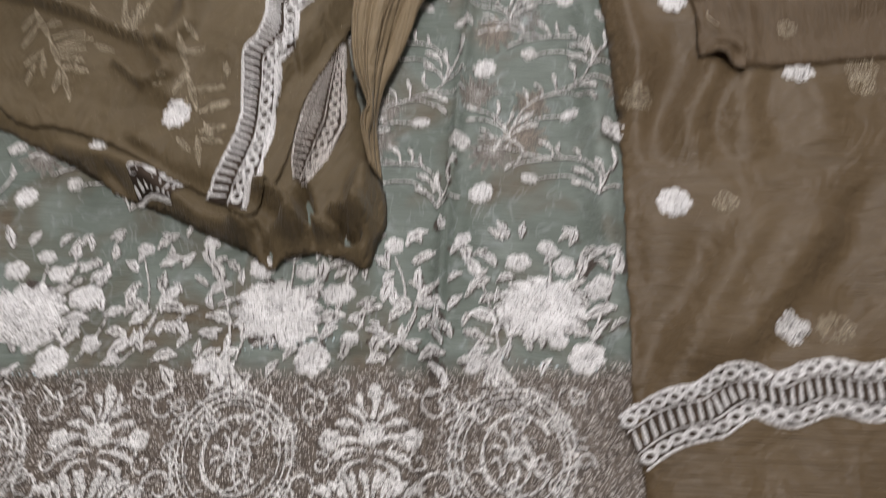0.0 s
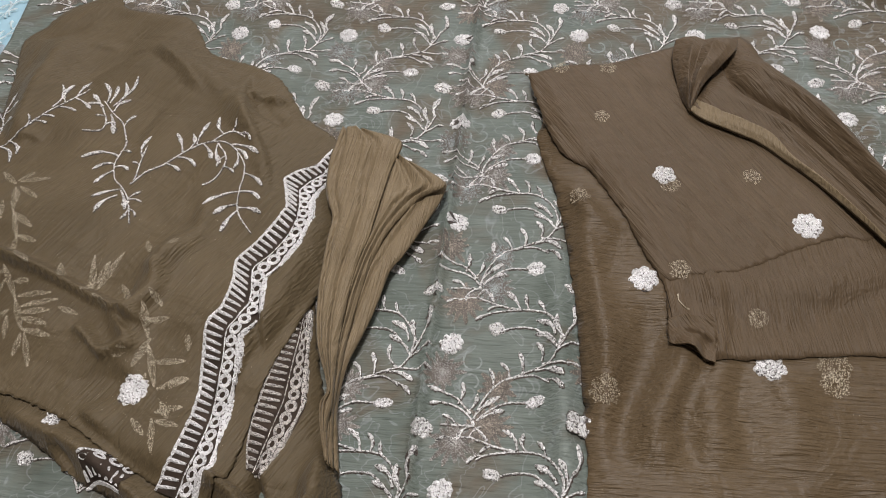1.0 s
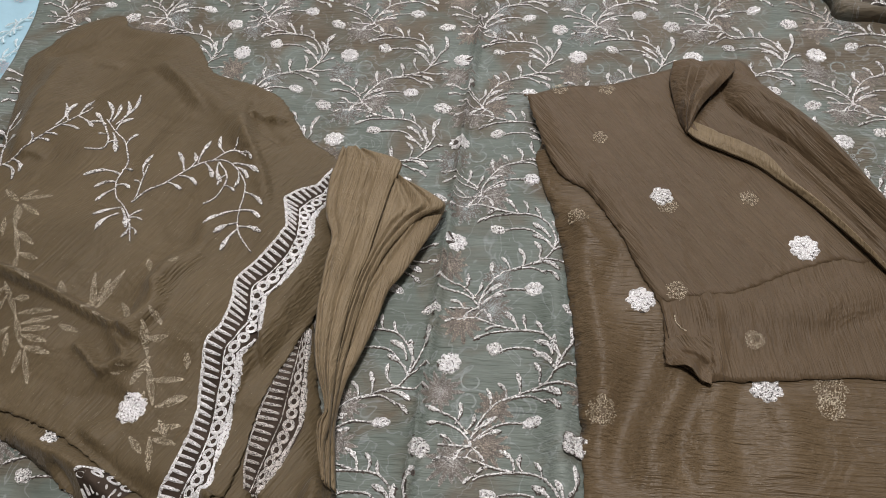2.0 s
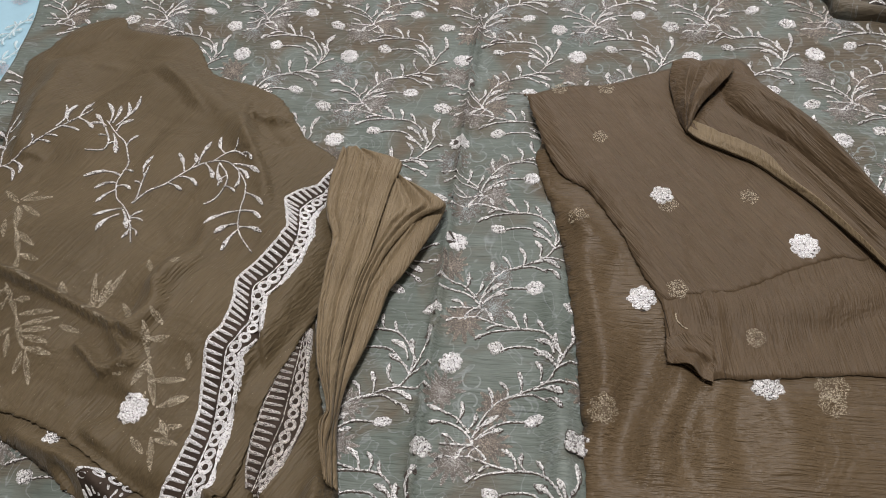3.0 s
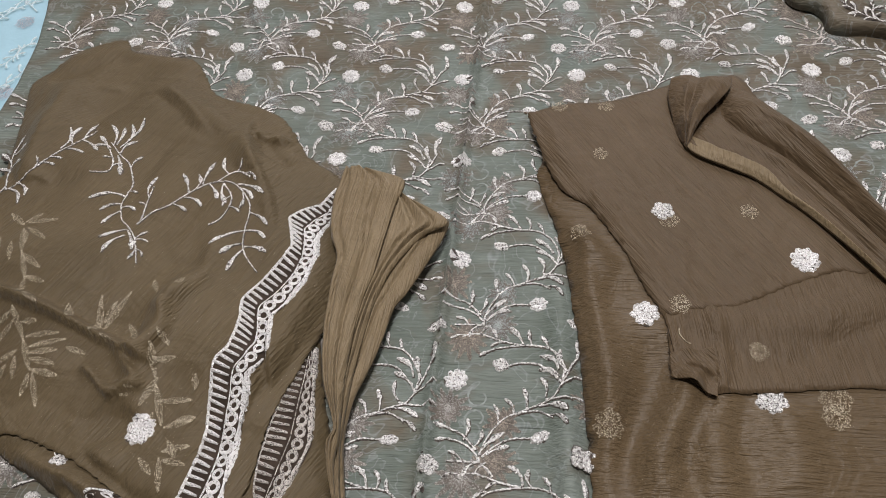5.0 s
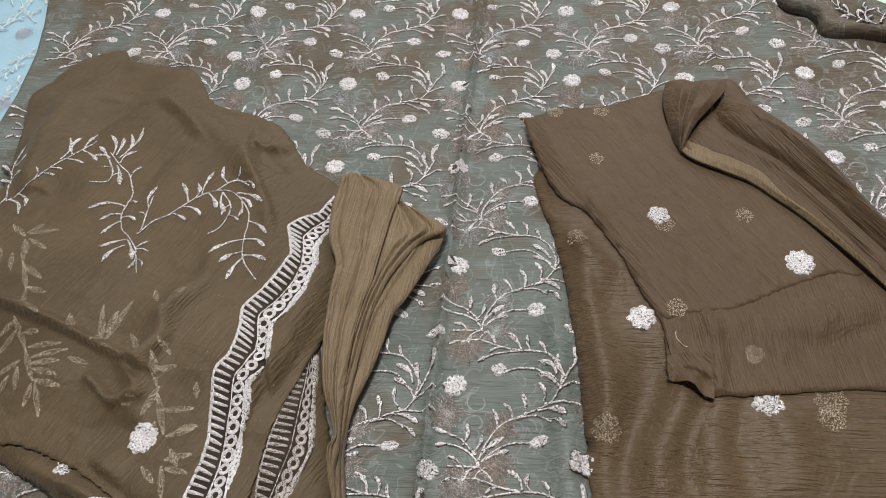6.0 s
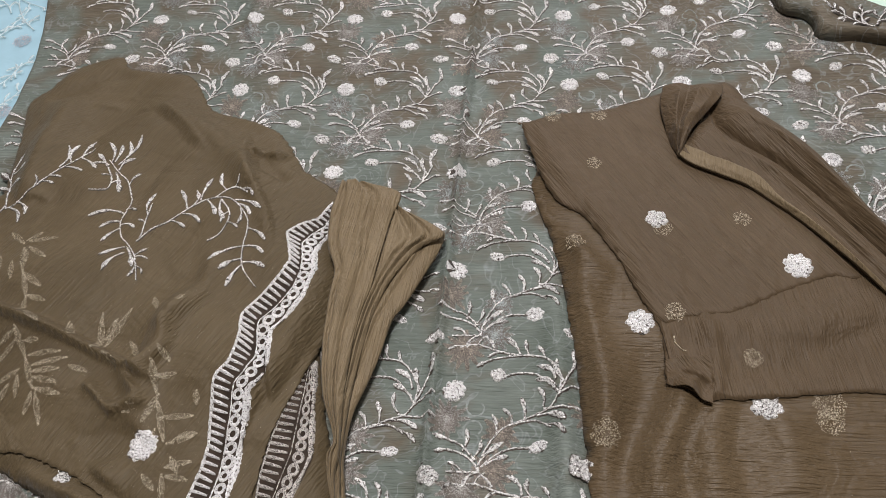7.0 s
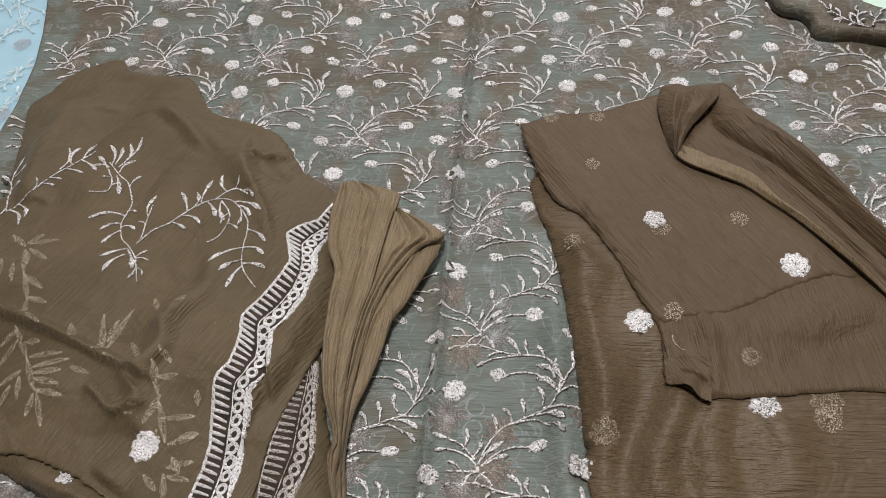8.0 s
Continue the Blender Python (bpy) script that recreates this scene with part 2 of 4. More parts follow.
# the shawl's sprigs: stems, and leaves from base to tip, in millimetres
SPRIG_STEMS = [[(-400, 342), (-417, 319), (-434, 300), (-451, 276), (-470, 262)], [(-473, 260), (-480, 284), (-490, 310), (-492, 325)],
               [(-338, 266), (-348, 290), (-361, 303), (-377, 322)], [(-375, 311), (-364, 290), (-367, 277), (-385, 277)],
               [(-338, 266), (-336, 247), (-339, 233), (-334, 215), (-323, 203), (-311, 185), (-303, 159)]]
SPRIG_LEAVES = [[(-428, 311, -427, 343), (-418, 319, -417, 346), (-409, 330, -402, 354), (-423, 312, -400, 304), (-409, 327, -387, 308), (-435, 299, -421, 297), (-446, 283, -447, 297), (-440, 291, -427, 289)],
                [(-491, 315, -478, 337), (-491, 318, -465, 316), (-485, 297, -463, 292), (-475, 265, -478, 238), (-471, 262, -452, 240), (-463, 268, -448, 250), (-480, 284, -500, 300), (-489, 306, -506, 322)],
                [(-373, 318, -385, 350), (-370, 318, -369, 345), (-365, 314, -362, 350), (-360, 325, -350, 358), (-362, 306, -349, 324), (-375, 314, -394, 319), (-363, 301, -354, 275), (-377, 312, -393, 333), (-345, 284, -337, 301)],
                [(-368, 297, -377, 297), (-364, 284, -355, 290)],
                [(-337, 242, -377, 244), (-338, 233, -361, 228), (-337, 225, -354, 210), (-338, 229, -322, 224), (-337, 250, -325, 246), (-323, 200, -348, 189), (-323, 192, -337, 168), (-322, 198, -311, 174), (-312, 189, -303, 198), (-311, 187, -299, 185), (-308, 177, -312, 163), (-307, 175, -300, 167)]]
LONG_STEMS = [[(-316, 207), (-305, 221), (-287, 231), (-268, 248), (-251, 259), (-230, 257), (-210, 233), (-206, 216), (-207, 199), (-204, 173), (-188, 150)], [(-314, 211), (-312, 231), (-310, 253)],
              [(-248, 259), (-237, 270), (-226, 271), (-212, 261)], [(-240, 257), (-228, 239), (-227, 226), (-234, 211), (-245, 205)]]
LONG_LEAVES = [[(-273, 245, -284, 270), (-267, 249, -268, 270), (-261, 254, -255, 287), (-286, 231, -271, 223), (-276, 239, -256, 227), (-255, 257, -241, 235), (-240, 257, -231, 229), (-223, 250, -206, 234), (-225, 255, -195, 239), (-217, 242, -217, 223), (-206, 218, -186, 202), (-207, 196, -237, 178), (-205, 181, -225, 168), (-204, 175, -217, 152), (-206, 196, -186, 187), (-204, 177, -182, 171)],
               [(-311, 238, -310, 267), (-312, 228, -320, 233)], [(-237, 270, -246, 293), (-229, 271, -224, 283), (-219, 267, -206, 256)], [(-228, 238, -234, 225), (-228, 225, -216, 218)]]
# stitches showing through the shawl
GHOST_LEAVES = [[(-430, 208, -451, 225), (-430, 212, -417, 223), (-427, 211, -398, 215), (-423, 203, -397, 185), (-424, 199, -415, 180), (-413, 167, -390, 151), (-401, 142, -381, 135), (-396, 124, -371, 105), (-432, 184, -425, 162), (-450, 194, -442, 170), (-428, 203, -413, 167), (-413, 167, -402, 141), (-402, 141, -400, 120)],
                [(-404, 109, -416, 95), (-400, 100, -412, 76), (-391, 97, -377, 97), (-383, 82, -353, 85), (-376, 71, -345, 79), (-374, 65, -349, 68), (-372, 60, -348, 55), (-369, 50, -343, 45), (-366, 47, -357, 19), (-369, 47, -373, 28), (-387, 69, -405, 57), (-387, 63, -384, 43), (-394, 56, -401, 39), (-406, 113, -385, 80), (-385, 80, -369, 50)],
                [(-319, 79, -324, 123), (-316, 90, -299, 128), (-317, 97, -310, 118), (-309, 79, -294, 67), (-294, 96, -280, 77), (-352, 113, -342, 94), (-342, 71, -324, 65), (-281, 140, -274, 126), (-253, 127, -246, 133), (-259, 83, -249, 71), (-258, 56, -241, 60), (-263, 71, -255, 42), (-221, 45, -219, 32), (-230, 5, -214, 8), (-282, 26, -268, 29), (-263, 16, -253, 42)],
                [(-249, 22, -220, 23), (-239, -1, -216, 6), (-236, -21, -214, -16), (-234, -28, -214, -32), (-237, -26, -230, -54), (-233, -12, -224, -26), (-254, 37, -241, 0), (-251, 12, -252, -12), (-240, -40, -254, -26)]]
UNDER_BLOOM = [(-323, -23, 9, 4)]
MAIN_LEFT = [(-607, 815), (-565, 660), (-545, 577), (-538, 520), (-535, 468), (-533, 441), (-540, 395), (-552, 341), (-566, 270)]
# folds: from, to, half width and height in millimetres
SHAWL_LOW_FOLDS = [(-252, 144, -275, 21, 12, 4), (-281, 16, -321, -36, 18, -5), (-365, -2, -274, -37, 14, 5), (-141, 153, -173, -10, 14, 6), (-170, 94, -166, -47, 6, -5)]
SHAWL_FOLDS = [(-270, 60, -440, 133, 4, 9), (-299, 70, -268, 42, 4, 4), (-290, 26, -322, 50, 4, 6), (-264, 33, -292, 26, 4, 5), (-271, 60, -259, 109, 9, 5), (-259, 109, -226, 182, 11, 4), (-333, 406, -273, 337, 5, 2), (-187, 320, -224, 331, 5, 5), (-428, 270, -452, 273, 5, 1.8), (-395, 470, -482, 440, 12, -3), (-391, 410, -420, 417, 5, 1.5), (-356, 392, -335, 262, 20, -5), (-189, 284, -214, 325, 6, -5), (-231, 358, -187, 207, 7, 4), (-326, 403, -196, 272, 16, 5), (-455, 416, -452, 269, 18, 6)]
PANEL_FOLDS = [(161, 86, 129, -43, 18, -6), (183, 53, 155, -43, 16, 6), (200, 48, 177, -44, 10, -4), (225, 42, 200, -44, 22, 5), (112, 204, 110, -43, 16, 7), (238, 42, 209, -44, 14, -4), (270, 21, 247, -44, 18, 4), (82, 240, 129, 158, 9, 5), (253, -110, 157, -214, 18, 7), (293, -77, 180, -214, 16, -6), (158, -118, 107, -222, 14, -5), (194, -99, 125, -230, 18, 6), (276, -165, 136, -234, 12, -6)]
FOLD_FOLDS = [(213, 36, 216, 112, 5, 6), (176, 58, 212, 38, 6, 5), (210, 98, 372, 122, 14, 4), (178, 94, 213, 45, 5, 4), (185, 61, 211, 50, 4, -4), (213, 116, 213, 45, 4, 3), (196, 203, 213, 116, 6, 2), (87, 342, 172, 140, 10, 4), (232, 65, 362, 89, 12, -3), (170, 345, 280, 315, 18, 3), (235, 410, 222, 338, 5, 8), (225, 411, 214, 343, 5, -4), (246, 400, 232, 334, 5, 5)]
PLEAT_A_LEFT = [(-118, 270), (-125, 234), (-124, 193), (-115, 165), (-117, 136), (-118, 83), (-113, 40), (-99, 0), (-104, -15), (-94, -56)]
PLEAT_A_RIGHT = [(-88, 264), (-58, 254), (-65, 221), (-72, 184), (-79, 146), (-88, 111), (-93, 66), (-95, 25), (-94, -9), (-96, -30), (-91, -60)]
PLEAT_B_LEFT = [(-68, 251), (-80, 190), (-92, 127), (-101, 70), (-104, 28), (-98, -6), (-102, -20), (-94, -56)]
PLEAT_B_RIGHT = [(-65, 240), (-42, 230), (-14, 207), (-38, 191), (-62, 158), (-76, 124), (-85, 81), (-91, 38), (-94, -6), (-93, -29), (-89, -60)]
PLEAT_C_LEFT = [(-39, 208), (-60, 182), (-84, 139), (-99, 75), (-104, 32), (-99, -3), (-100, -22), (-93, -55)]
PLEAT_C_RIGHT = [(-23, 219), (-14, 214), (-22, 189), (-38, 157), (-51, 133), (-61, 118), (-69, 86), (-80, 54), (-89, 29), (-93, -2), (-91, -28), (-86, -60)]
UNDER_FOLDS = [(-180, -64, -139, -118, 6, 6), (-148, -70, -134, -116, 5, -7), (-164, -103, -107, -112, 7, 6), (-132, -122, -98, -108, 5, -8), (-98, -45, -87, -140, 12, 7), (-121, -99, -100, -87, 6, 5), (-182, -102, -167, -139, 5, -8), (-253, -83, -181, -115, 10, 6), (-191, -100, -174, -129, 6, 5), (-356, -20, -254, -78, 9, 5), (-316, -44, -295, -66, 5, -6), (-112, -104, -110, -114, 4, -7)]
# the flower band, in millimetres from its largest flower
PEONY_BLOOMS = [(-148, 14, 13, 5), (-179, -20, 11, 5), (-139, -25, 9, 5), (-161, -38, 11, 4), (-111, 54, 10, 5), (-58, 58, 9, 5), (6, 49, 10, 6), (18, 34, 11, 6), (-16, 37, 13, 5), (42, 13, 13, 5), (30, -39, 17, 7), (11, -26, 10, 5), (-50, -45, 9, 4)]
PEONY_LEAVES = [(-90, 15, -91, 34), (-92, 6, -75, 19), (-94, 4, -71, 1), (-96, 1, -112, -10), (-100, -3, -113, 11), (-102, -12, -99, -25), (-91, -12, -75, -17), (-108, -21, -123, -38), (-99, -30, -87, -26), (-114, 34, -126, 44), (-110, 25, -117, 6), (-97, 39, -78, 46), (-102, 54, -85, 66), (-111, -38, -127, -42), (-90, -39, -70, -35), (-54, 38, -61, 58), (-46, 24, -58, 43), (-37, 23, -54, 14), (-33, 33, -45, 43), (-46, 5, -33, 10), (-54, -4, -33, -11)]
PEONY_LEAVES_LOW = [(-42, -22, -58, -17), (-38, -30, -54, -39), (-25, -30, -38, -43), (-25, -22, -29, -4), (-134, -3, -117, 2), (-129, -16, -112, -21), (-66, -21, -79, -8), (-70, -60, -82, -43), (23, 51, 28, 66), (35, 36, 50, 41), (26, 23, 31, 44), (51, 22, 57, 43), (17, 13, 34, 22), (28, -9, 53, -5), (11, -18, 35, -22), (35, -27, 48, -14), (-1, -31, -5, -18), (-24, 57, -32, 72), (-9, -22, -23, -17), (6, -39, -2, -52), (-34, -60, -46, -43)]
PEONY_STEMS = [(-101, -21, -90, 24), (-100, -3, -110, 44), (-30, -47, -46, 28), (-26, -39, -22, 23), (-1, -22, 8, 42), (35, -22, 54, 31), (-115, -43, -92, -3), (-148, -38, -130, -3)]
# short sprigs, from base to tip in millimetres, number of leaves, bend in percent
BLUE_SPRIGS = [(-613, 532, -562, 606, 7, 20), (-607, 622, -670, 664, 6, -15), (-555, 517, -589, 468, 7, 15), (-562, 583, -612, 684, 6, 10), (-571, 437, -537, 484, 5, -15), (-645, 556, -602, 586, 6, 10), (-559, 486, -542, 521, 4, 20), (-589, 410, -552, 446, 6, 10), (-642, 699, -562, 630, 6, -10), (-586, 632, -598, 598, 3, 15)]
BLUE_BLOOMS = [(-570, 561, 13, 9), (-551, 431, 12, 9), (-595, 682, 12, 9)]
EDGE_LEFT = [(364, 611), (372, 542), (398, 527), (405, 512), (405, 492), (421, 483), (448, 479), (493, 467)]
EDGE_RIGHT = [(433, 661), (438, 624), (451, 594), (462, 571), (473, 554), (486, 542), (503, 525), (544, 496)]
EDGE_SPRIGS = [(465, 492, 425, 536, 8, 10), (454, 496, 461, 523, 4, 5), (469, 495, 485, 517, 3, 5), (440, 512, 428, 493, 2, 0)]
STRAY_THREAD = [(186, 97), (186, 90), (189, 84), (194, 82)]
CURL_PRINT = [(2, 58), (0, 38), (23, 149)]


# ---- tools for laid-down cloth and stitching ----
rng = np.random.default_rng(7)


def wavy(x, y, size, seed):
    """Soft pseudo-random relief between about -1 and 1."""
    r = np.random.default_rng(seed)
    total = 0
    for _ in range(7):
        a, k, p = r.uniform(0, 6.283), r.uniform(0.6, 1.6) * 6.283 / size, r.uniform(0, 6.283)
        total = total + np.sin(k * (x * np.cos(a) + y * np.sin(a)) + p)
    return total / 4.2


def smooth_line(points, step=0.006, closed=False):
    """A smooth curve through points in metres, sampled evenly."""
    p = np.array(points, float)
    n = len(p)
    dense = []
    for i in range(n if closed else n - 1):
        q = [p[(i + k) % n] if closed else p[min(max(i + k, 0), n - 1)] for k in (-1, 0, 1, 2)]
        for s in np.linspace(0, 1, 12, endpoint=False):
            dense.append(0.5 * (2 * q[1] + (q[2] - q[0]) * s + (2 * q[0] - 5 * q[1] + 4 * q[2] - q[3]) * s * s
                                + (3 * q[1] - q[0] - 3 * q[2] + q[3]) * s ** 3))
    dense.append(p[0] if closed else p[-1])
    dense = np.array(dense)
    run = np.concatenate([[0], np.cumsum(np.linalg.norm(np.diff(dense, axis=0), axis=1))])
    count = max(3, int(round(run[-1] / step)))
    s = np.linspace(0, run[-1], count + 1)
    out = np.stack([np.interp(s, run, dense[:, 0]), np.interp(s, run, dense[:, 1])], 1)
    return out[:-1] if closed else out


def metres(points):
    return [(a / 1000, b / 1000) for a, b, *_ in points]


def edge_distance(x, y, loop):
    """How far points lie from a closed outline, and whether they lie inside it."""
    a, b = loop, np.roll(loop, -1, 0)
    best = np.full(x.shape, 9.0)
    inside = np.zeros(x.shape, bool)
    for (ax, ay), (bx, by) in zip(a, b):
        dx, dy = bx - ax, by - ay
        s = np.clip(((x - ax) * dx + (y - ay) * dy) / (dx * dx + dy * dy + 1e-12), 0, 1)
        best = np.minimum(best, np.hypot(x - ax - s * dx, y - ay - s * dy))
        if ay != by:
            inside ^= ((ay > y) != (by > y)) & (x < (bx - ax) * (y - ay) / (by - ay) + ax)
    return best, inside


def fold_relief(x, y, folds):
    """Ridges and valleys along straight folds that run out softly at their ends."""
    z = np.zeros_like(x)
    for ax, ay, bx, by, w, h in folds:
        ax, ay, bx, by, w, h = (v / 1000 for v in (ax, ay, bx, by, w, h))
        dx, dy = bx - ax, by - ay
        length = math.hypot(dx, dy)
        s = ((x - ax) * dx + (y - ay) * dy) / length ** 2
        off = ((x - ax) * dy - (y - ay) * dx) / length + (0.0015 if w < 0.0055 else 0.006) * np.sin(5 * s + ax * 40)
        if w < 0.0075:
            bend = np.where(off < 0, np.exp(-(off / (0.45 * w)) ** 2), np.exp(-(off / (1.6 * w)) ** 2))
        else:
            bend = np.exp(-(off / w) ** 2)
        z += h * bend * np.clip(np.minimum(s + 0.1, 1.1 - s) / 0.25, 0, 1) ** 0.7
    return z


def mesh_object(name, verts, faces, mat, parent=None, label="", smooth=True):
    me = bpy.data.meshes.new(name)
    me.from_pydata([tuple(v) for v in verts], [], faces)
    me.materials.append(mat)
    if smooth:
        me.polygons.foreach_set("use_smooth", [True] * len(me.polygons))
    me.update()
    if sum(p.normal.z * p.area for p in me.polygons) < 0:
        me.flip_normals()
    ob = new(name, me)
    ob.parent = parent
    return tagged(ob, label)


def thing(name, label, category, place=(0, 0, 0), kind=""):
    ob = new(name)
    ob.location = place
    ob.empty_display_size = 0.05
    return tagged(ob, label, category, kind=kind)


def thicken(ob, t):
    mod = ob.modifiers.new("thickness", "SOLIDIFY")
    mod.thickness, mod.offset = t, -1
    return ob


def laid_sheet(name, outline, height, mat, parent, step=0.006, label="", fray=0.0006):
    """Cloth inside an outline, lying at height(x, y)."""
    from mathutils.geometry import delaunay_2d_cdt
    loop = smooth_line(outline, step, True)
    loop = loop + np.random.default_rng(3).normal(0, fray, loop.shape)
    lo, hi = loop.min(0), loop.max(0)
    gx, gy = np.meshgrid(np.arange(lo[0], hi[0], step), np.arange(lo[1], hi[1], step))
    gx = gx + (np.arange(gx.shape[0])[:, None] % 2) * step * 0.5
    gx, gy = gx.ravel(), gy.ravel()
    d, inside = edge_distance(gx, gy, loop)
    keep = inside & (d > step * 0.6)
    pts = [Vector(p) for p in loop] + [Vector(p) for p in zip(gx[keep], gy[keep])]
    edges = [(i, (i + 1) % len(loop)) for i in range(len(loop))]
    v, _, f, *_ = delaunay_2d_cdt(pts, edges, [], 1, 1e-6)
    xy = np.array([tuple(p) for p in v])
    z = height(xy[:, 0], xy[:, 1])
    return thicken(mesh_object(name, np.column_stack([xy, z]), [tuple(reversed(q)) if (
        (v[q[1]] - v[q[0]]).cross(v[q[2]] - v[q[0]]) < 0) else tuple(q) for q in f], mat, parent, label), 0.0009)


def grid_faces(nu, nv):
    return [(i * nv + j, i * nv + j + 1, (i + 1) * nv + j + 1, (i + 1) * nv + j) for i in range(nu - 1) for j in range(nv - 1)]


def ruled_sheet(name, side_a, side_b, height, mat, parent, nu=90, nv=60, label=""):
    """Cloth spanned between two side curves; height(u, v, x, y)."""
    a, b = smooth_line(side_a, 0.002), smooth_line(side_b, 0.002)
    u = np.linspace(0, 1, nu)
    pick = lambda c: np.stack([np.interp(u, np.linspace(0, 1, len(c)), c[:, k]) for k in (0, 1)], 1)
    a, b = pick(a), pick(b)
    v = np.linspace(0, 1, nv)
    xy = a[:, None] * (1 - v)[None, :, None] + b[:, None] * v[None, :, None]
    uu, vv = np.meshgrid(u, v, indexing="ij")
    z = height(uu, vv, xy[..., 0], xy[..., 1])
    verts = np.concatenate([xy, z[..., None]], 2).reshape(-1, 3)
    return thicken(mesh_object(name, verts, grid_faces(nu, nv), mat, parent, label), 0.0009)


class Stitching:
    """Gathers leaves, stems, blooms and loose stitches that lie on a cloth."""

    def __init__(self, height, bend=None, ground=True):
        self.height, self.bend, self.ground = height, bend, ground
        self.verts, self.faces, self.dark = [], [], []

    def add(self, x, y, lift, faces, dark=False):
        self.dark += [dark] * len(faces)
        x, y, lift = (np.asarray(k, float).ravel() for k in (x, y, lift))
        if self.bend:
            x, y = self.bend(x, y)
        n = len(self.verts)
        self.verts += list(zip(x, y, self.height(x, y) + lift))
        self.faces += [tuple(i + n for i in f) for f in faces]

    def ribbon(self, line, width, lift, dark=False):
        """line: points along; width: half width at each of them. Couched on a ragged darker ground thread, which also
        paints a shadow to one side.
        """
        line = np.asarray(line)
        way = np.gradient(line, axis=0)
        side = np.stack([-way[:, 1], way[:, 0]], 1) / (np.linalg.norm(way, axis=1)[:, None] + 1e-9)
        across = np.array([-1, -0.6, 0, 0.6, 1])
        up = np.array([-0.25, 0.75, 1, 0.75, -0.25])
        p = line[:, None] + side[:, None] * (across[None] * width[:, None])[..., None]
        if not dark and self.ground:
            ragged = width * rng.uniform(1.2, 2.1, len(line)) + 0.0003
            # moved down and aside, so the dark ground reads as a cast shadow
            shadow_shift = np.array([0.0004, -0.0008])
            low = line[:, None] + shadow_shift + side[:, None] * (np.array([-1, 0, 1])[None] * ragged[:, None])[..., None]
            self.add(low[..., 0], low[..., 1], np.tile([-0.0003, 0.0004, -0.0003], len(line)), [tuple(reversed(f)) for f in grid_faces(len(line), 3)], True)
            p = p + rng.normal(0, 0.00016, p.shape)
        h = up[None] * (lift * (0.5 + 0.5 * width / width.max()))[:, None]
        self.add(p[..., 0], p[..., 1], h, [tuple(reversed(f)) for f in grid_faces(len(line), 5)], dark)

    def stem(self, points, half=0.00095, lift=0.0010):
        line = smooth_line(points, 0.0016)
        line = line + rng.normal(0, 0.00012, line.shape)
        s = np.arange(len(line))
        self.ribbon(line, half * (1 + 0.28 * np.sin(s * 1.9)) * np.linspace(1.15, 0.85, len(line)), lift)

    def leaf(self, bx, by, tx, ty, fat=1.0, lift=0.0013, plump=False):
        """A curved leaf: a thread that swells into a club near its tip, or a plump pointed one."""
        dx, dy = tx - bx, ty - by
        length = math.hypot(dx, dy)
        s = np.linspace(0, 1, 12)
        hand = math.copysign(1, dx) if abs(dx) > 0.45 * abs(dy) else rng.choice((-1, 1))
        sway = hand * rng.uniform(0.05, 0.2)
        line = np.stack([bx + dx * s - dy * sway * np.sin(s * 3.14), by + dy * s + dx * sway * np.sin(s * 3.14)], 1)
        fullest = 0.00185 * fat * min(1.5, max(0.75, length / 0.016))
        if plump:
            w = fullest * np.maximum(0.2, np.clip(np.sin(s * 3.14), 0, 1) ** 0.8)
        else:
            w = fullest * (0.40 + 0.6 * np.exp(-((s - 0.72) / 0.25) ** 2))
            w[-1] = fullest * 0.3
        self.ribbon(line, w * (1 + rng.normal(0, 0.16, 12)), lift)
        if plump:
            self.ribbon(line[2:10], np.maximum(w[2:10] * 0.22, 0.0003), lift * 1.12, True)

    def bloom(self, cx, cy, r, lobes, lift=0.0018, hole=0.12, narrow=1.0):
        nr, na = 9, 64
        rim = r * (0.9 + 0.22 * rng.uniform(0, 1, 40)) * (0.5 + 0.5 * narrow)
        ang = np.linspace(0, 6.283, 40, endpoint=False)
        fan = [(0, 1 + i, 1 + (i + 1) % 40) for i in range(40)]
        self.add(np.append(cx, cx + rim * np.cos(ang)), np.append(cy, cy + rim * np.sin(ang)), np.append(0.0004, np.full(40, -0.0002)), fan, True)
        a = np.linspace(0, 2 * np.pi, na, endpoint=False)
        turn = rng.uniform(0, 6.28)
        edge = r * (0.80 + 0.20 * np.abs(np.cos((a - turn) * lobes / 2)) ** 0.6) * (1 + rng.normal(0, 0.025, na))
        t = np.linspace(0.02, 1, nr)[:, None]
        groove = 0.72 + 0.28 * np.abs(np.cos((a - turn) * lobes / 2))[None] ** 0.5
        h = lift * (np.minimum(1, (1 - t) * 4) ** 0.6 * groove * (1 - 0.55 * np.exp(-(t / (hole * 2)) ** 2)))
        h = h + rng.normal(0, lift * 0.13, h.shape) - (t > 0.99) * 0.0003
        t = t + rng.normal(0, 0.02, h.shape)
        lean = rng.uniform(-0.5, 0.5)
        p, q = edge[None] * t * np.cos(a)[None], narrow * edge[None] * t * np.sin(a)[None]
        x, y = cx + p * math.cos(lean) - q * math.sin(lean), cy + p * math.sin(lean) + q * math.cos(lean)
        f = [(i * na + j, i * na + (j + 1) % na, (i + 1) * na + (j + 1) % na, (i + 1) * na + j) for i in range(nr - 1) for j in range(na)]
        self.add(x, y, h, [tuple(reversed(q)) for q in f] + [tuple(range(na))])

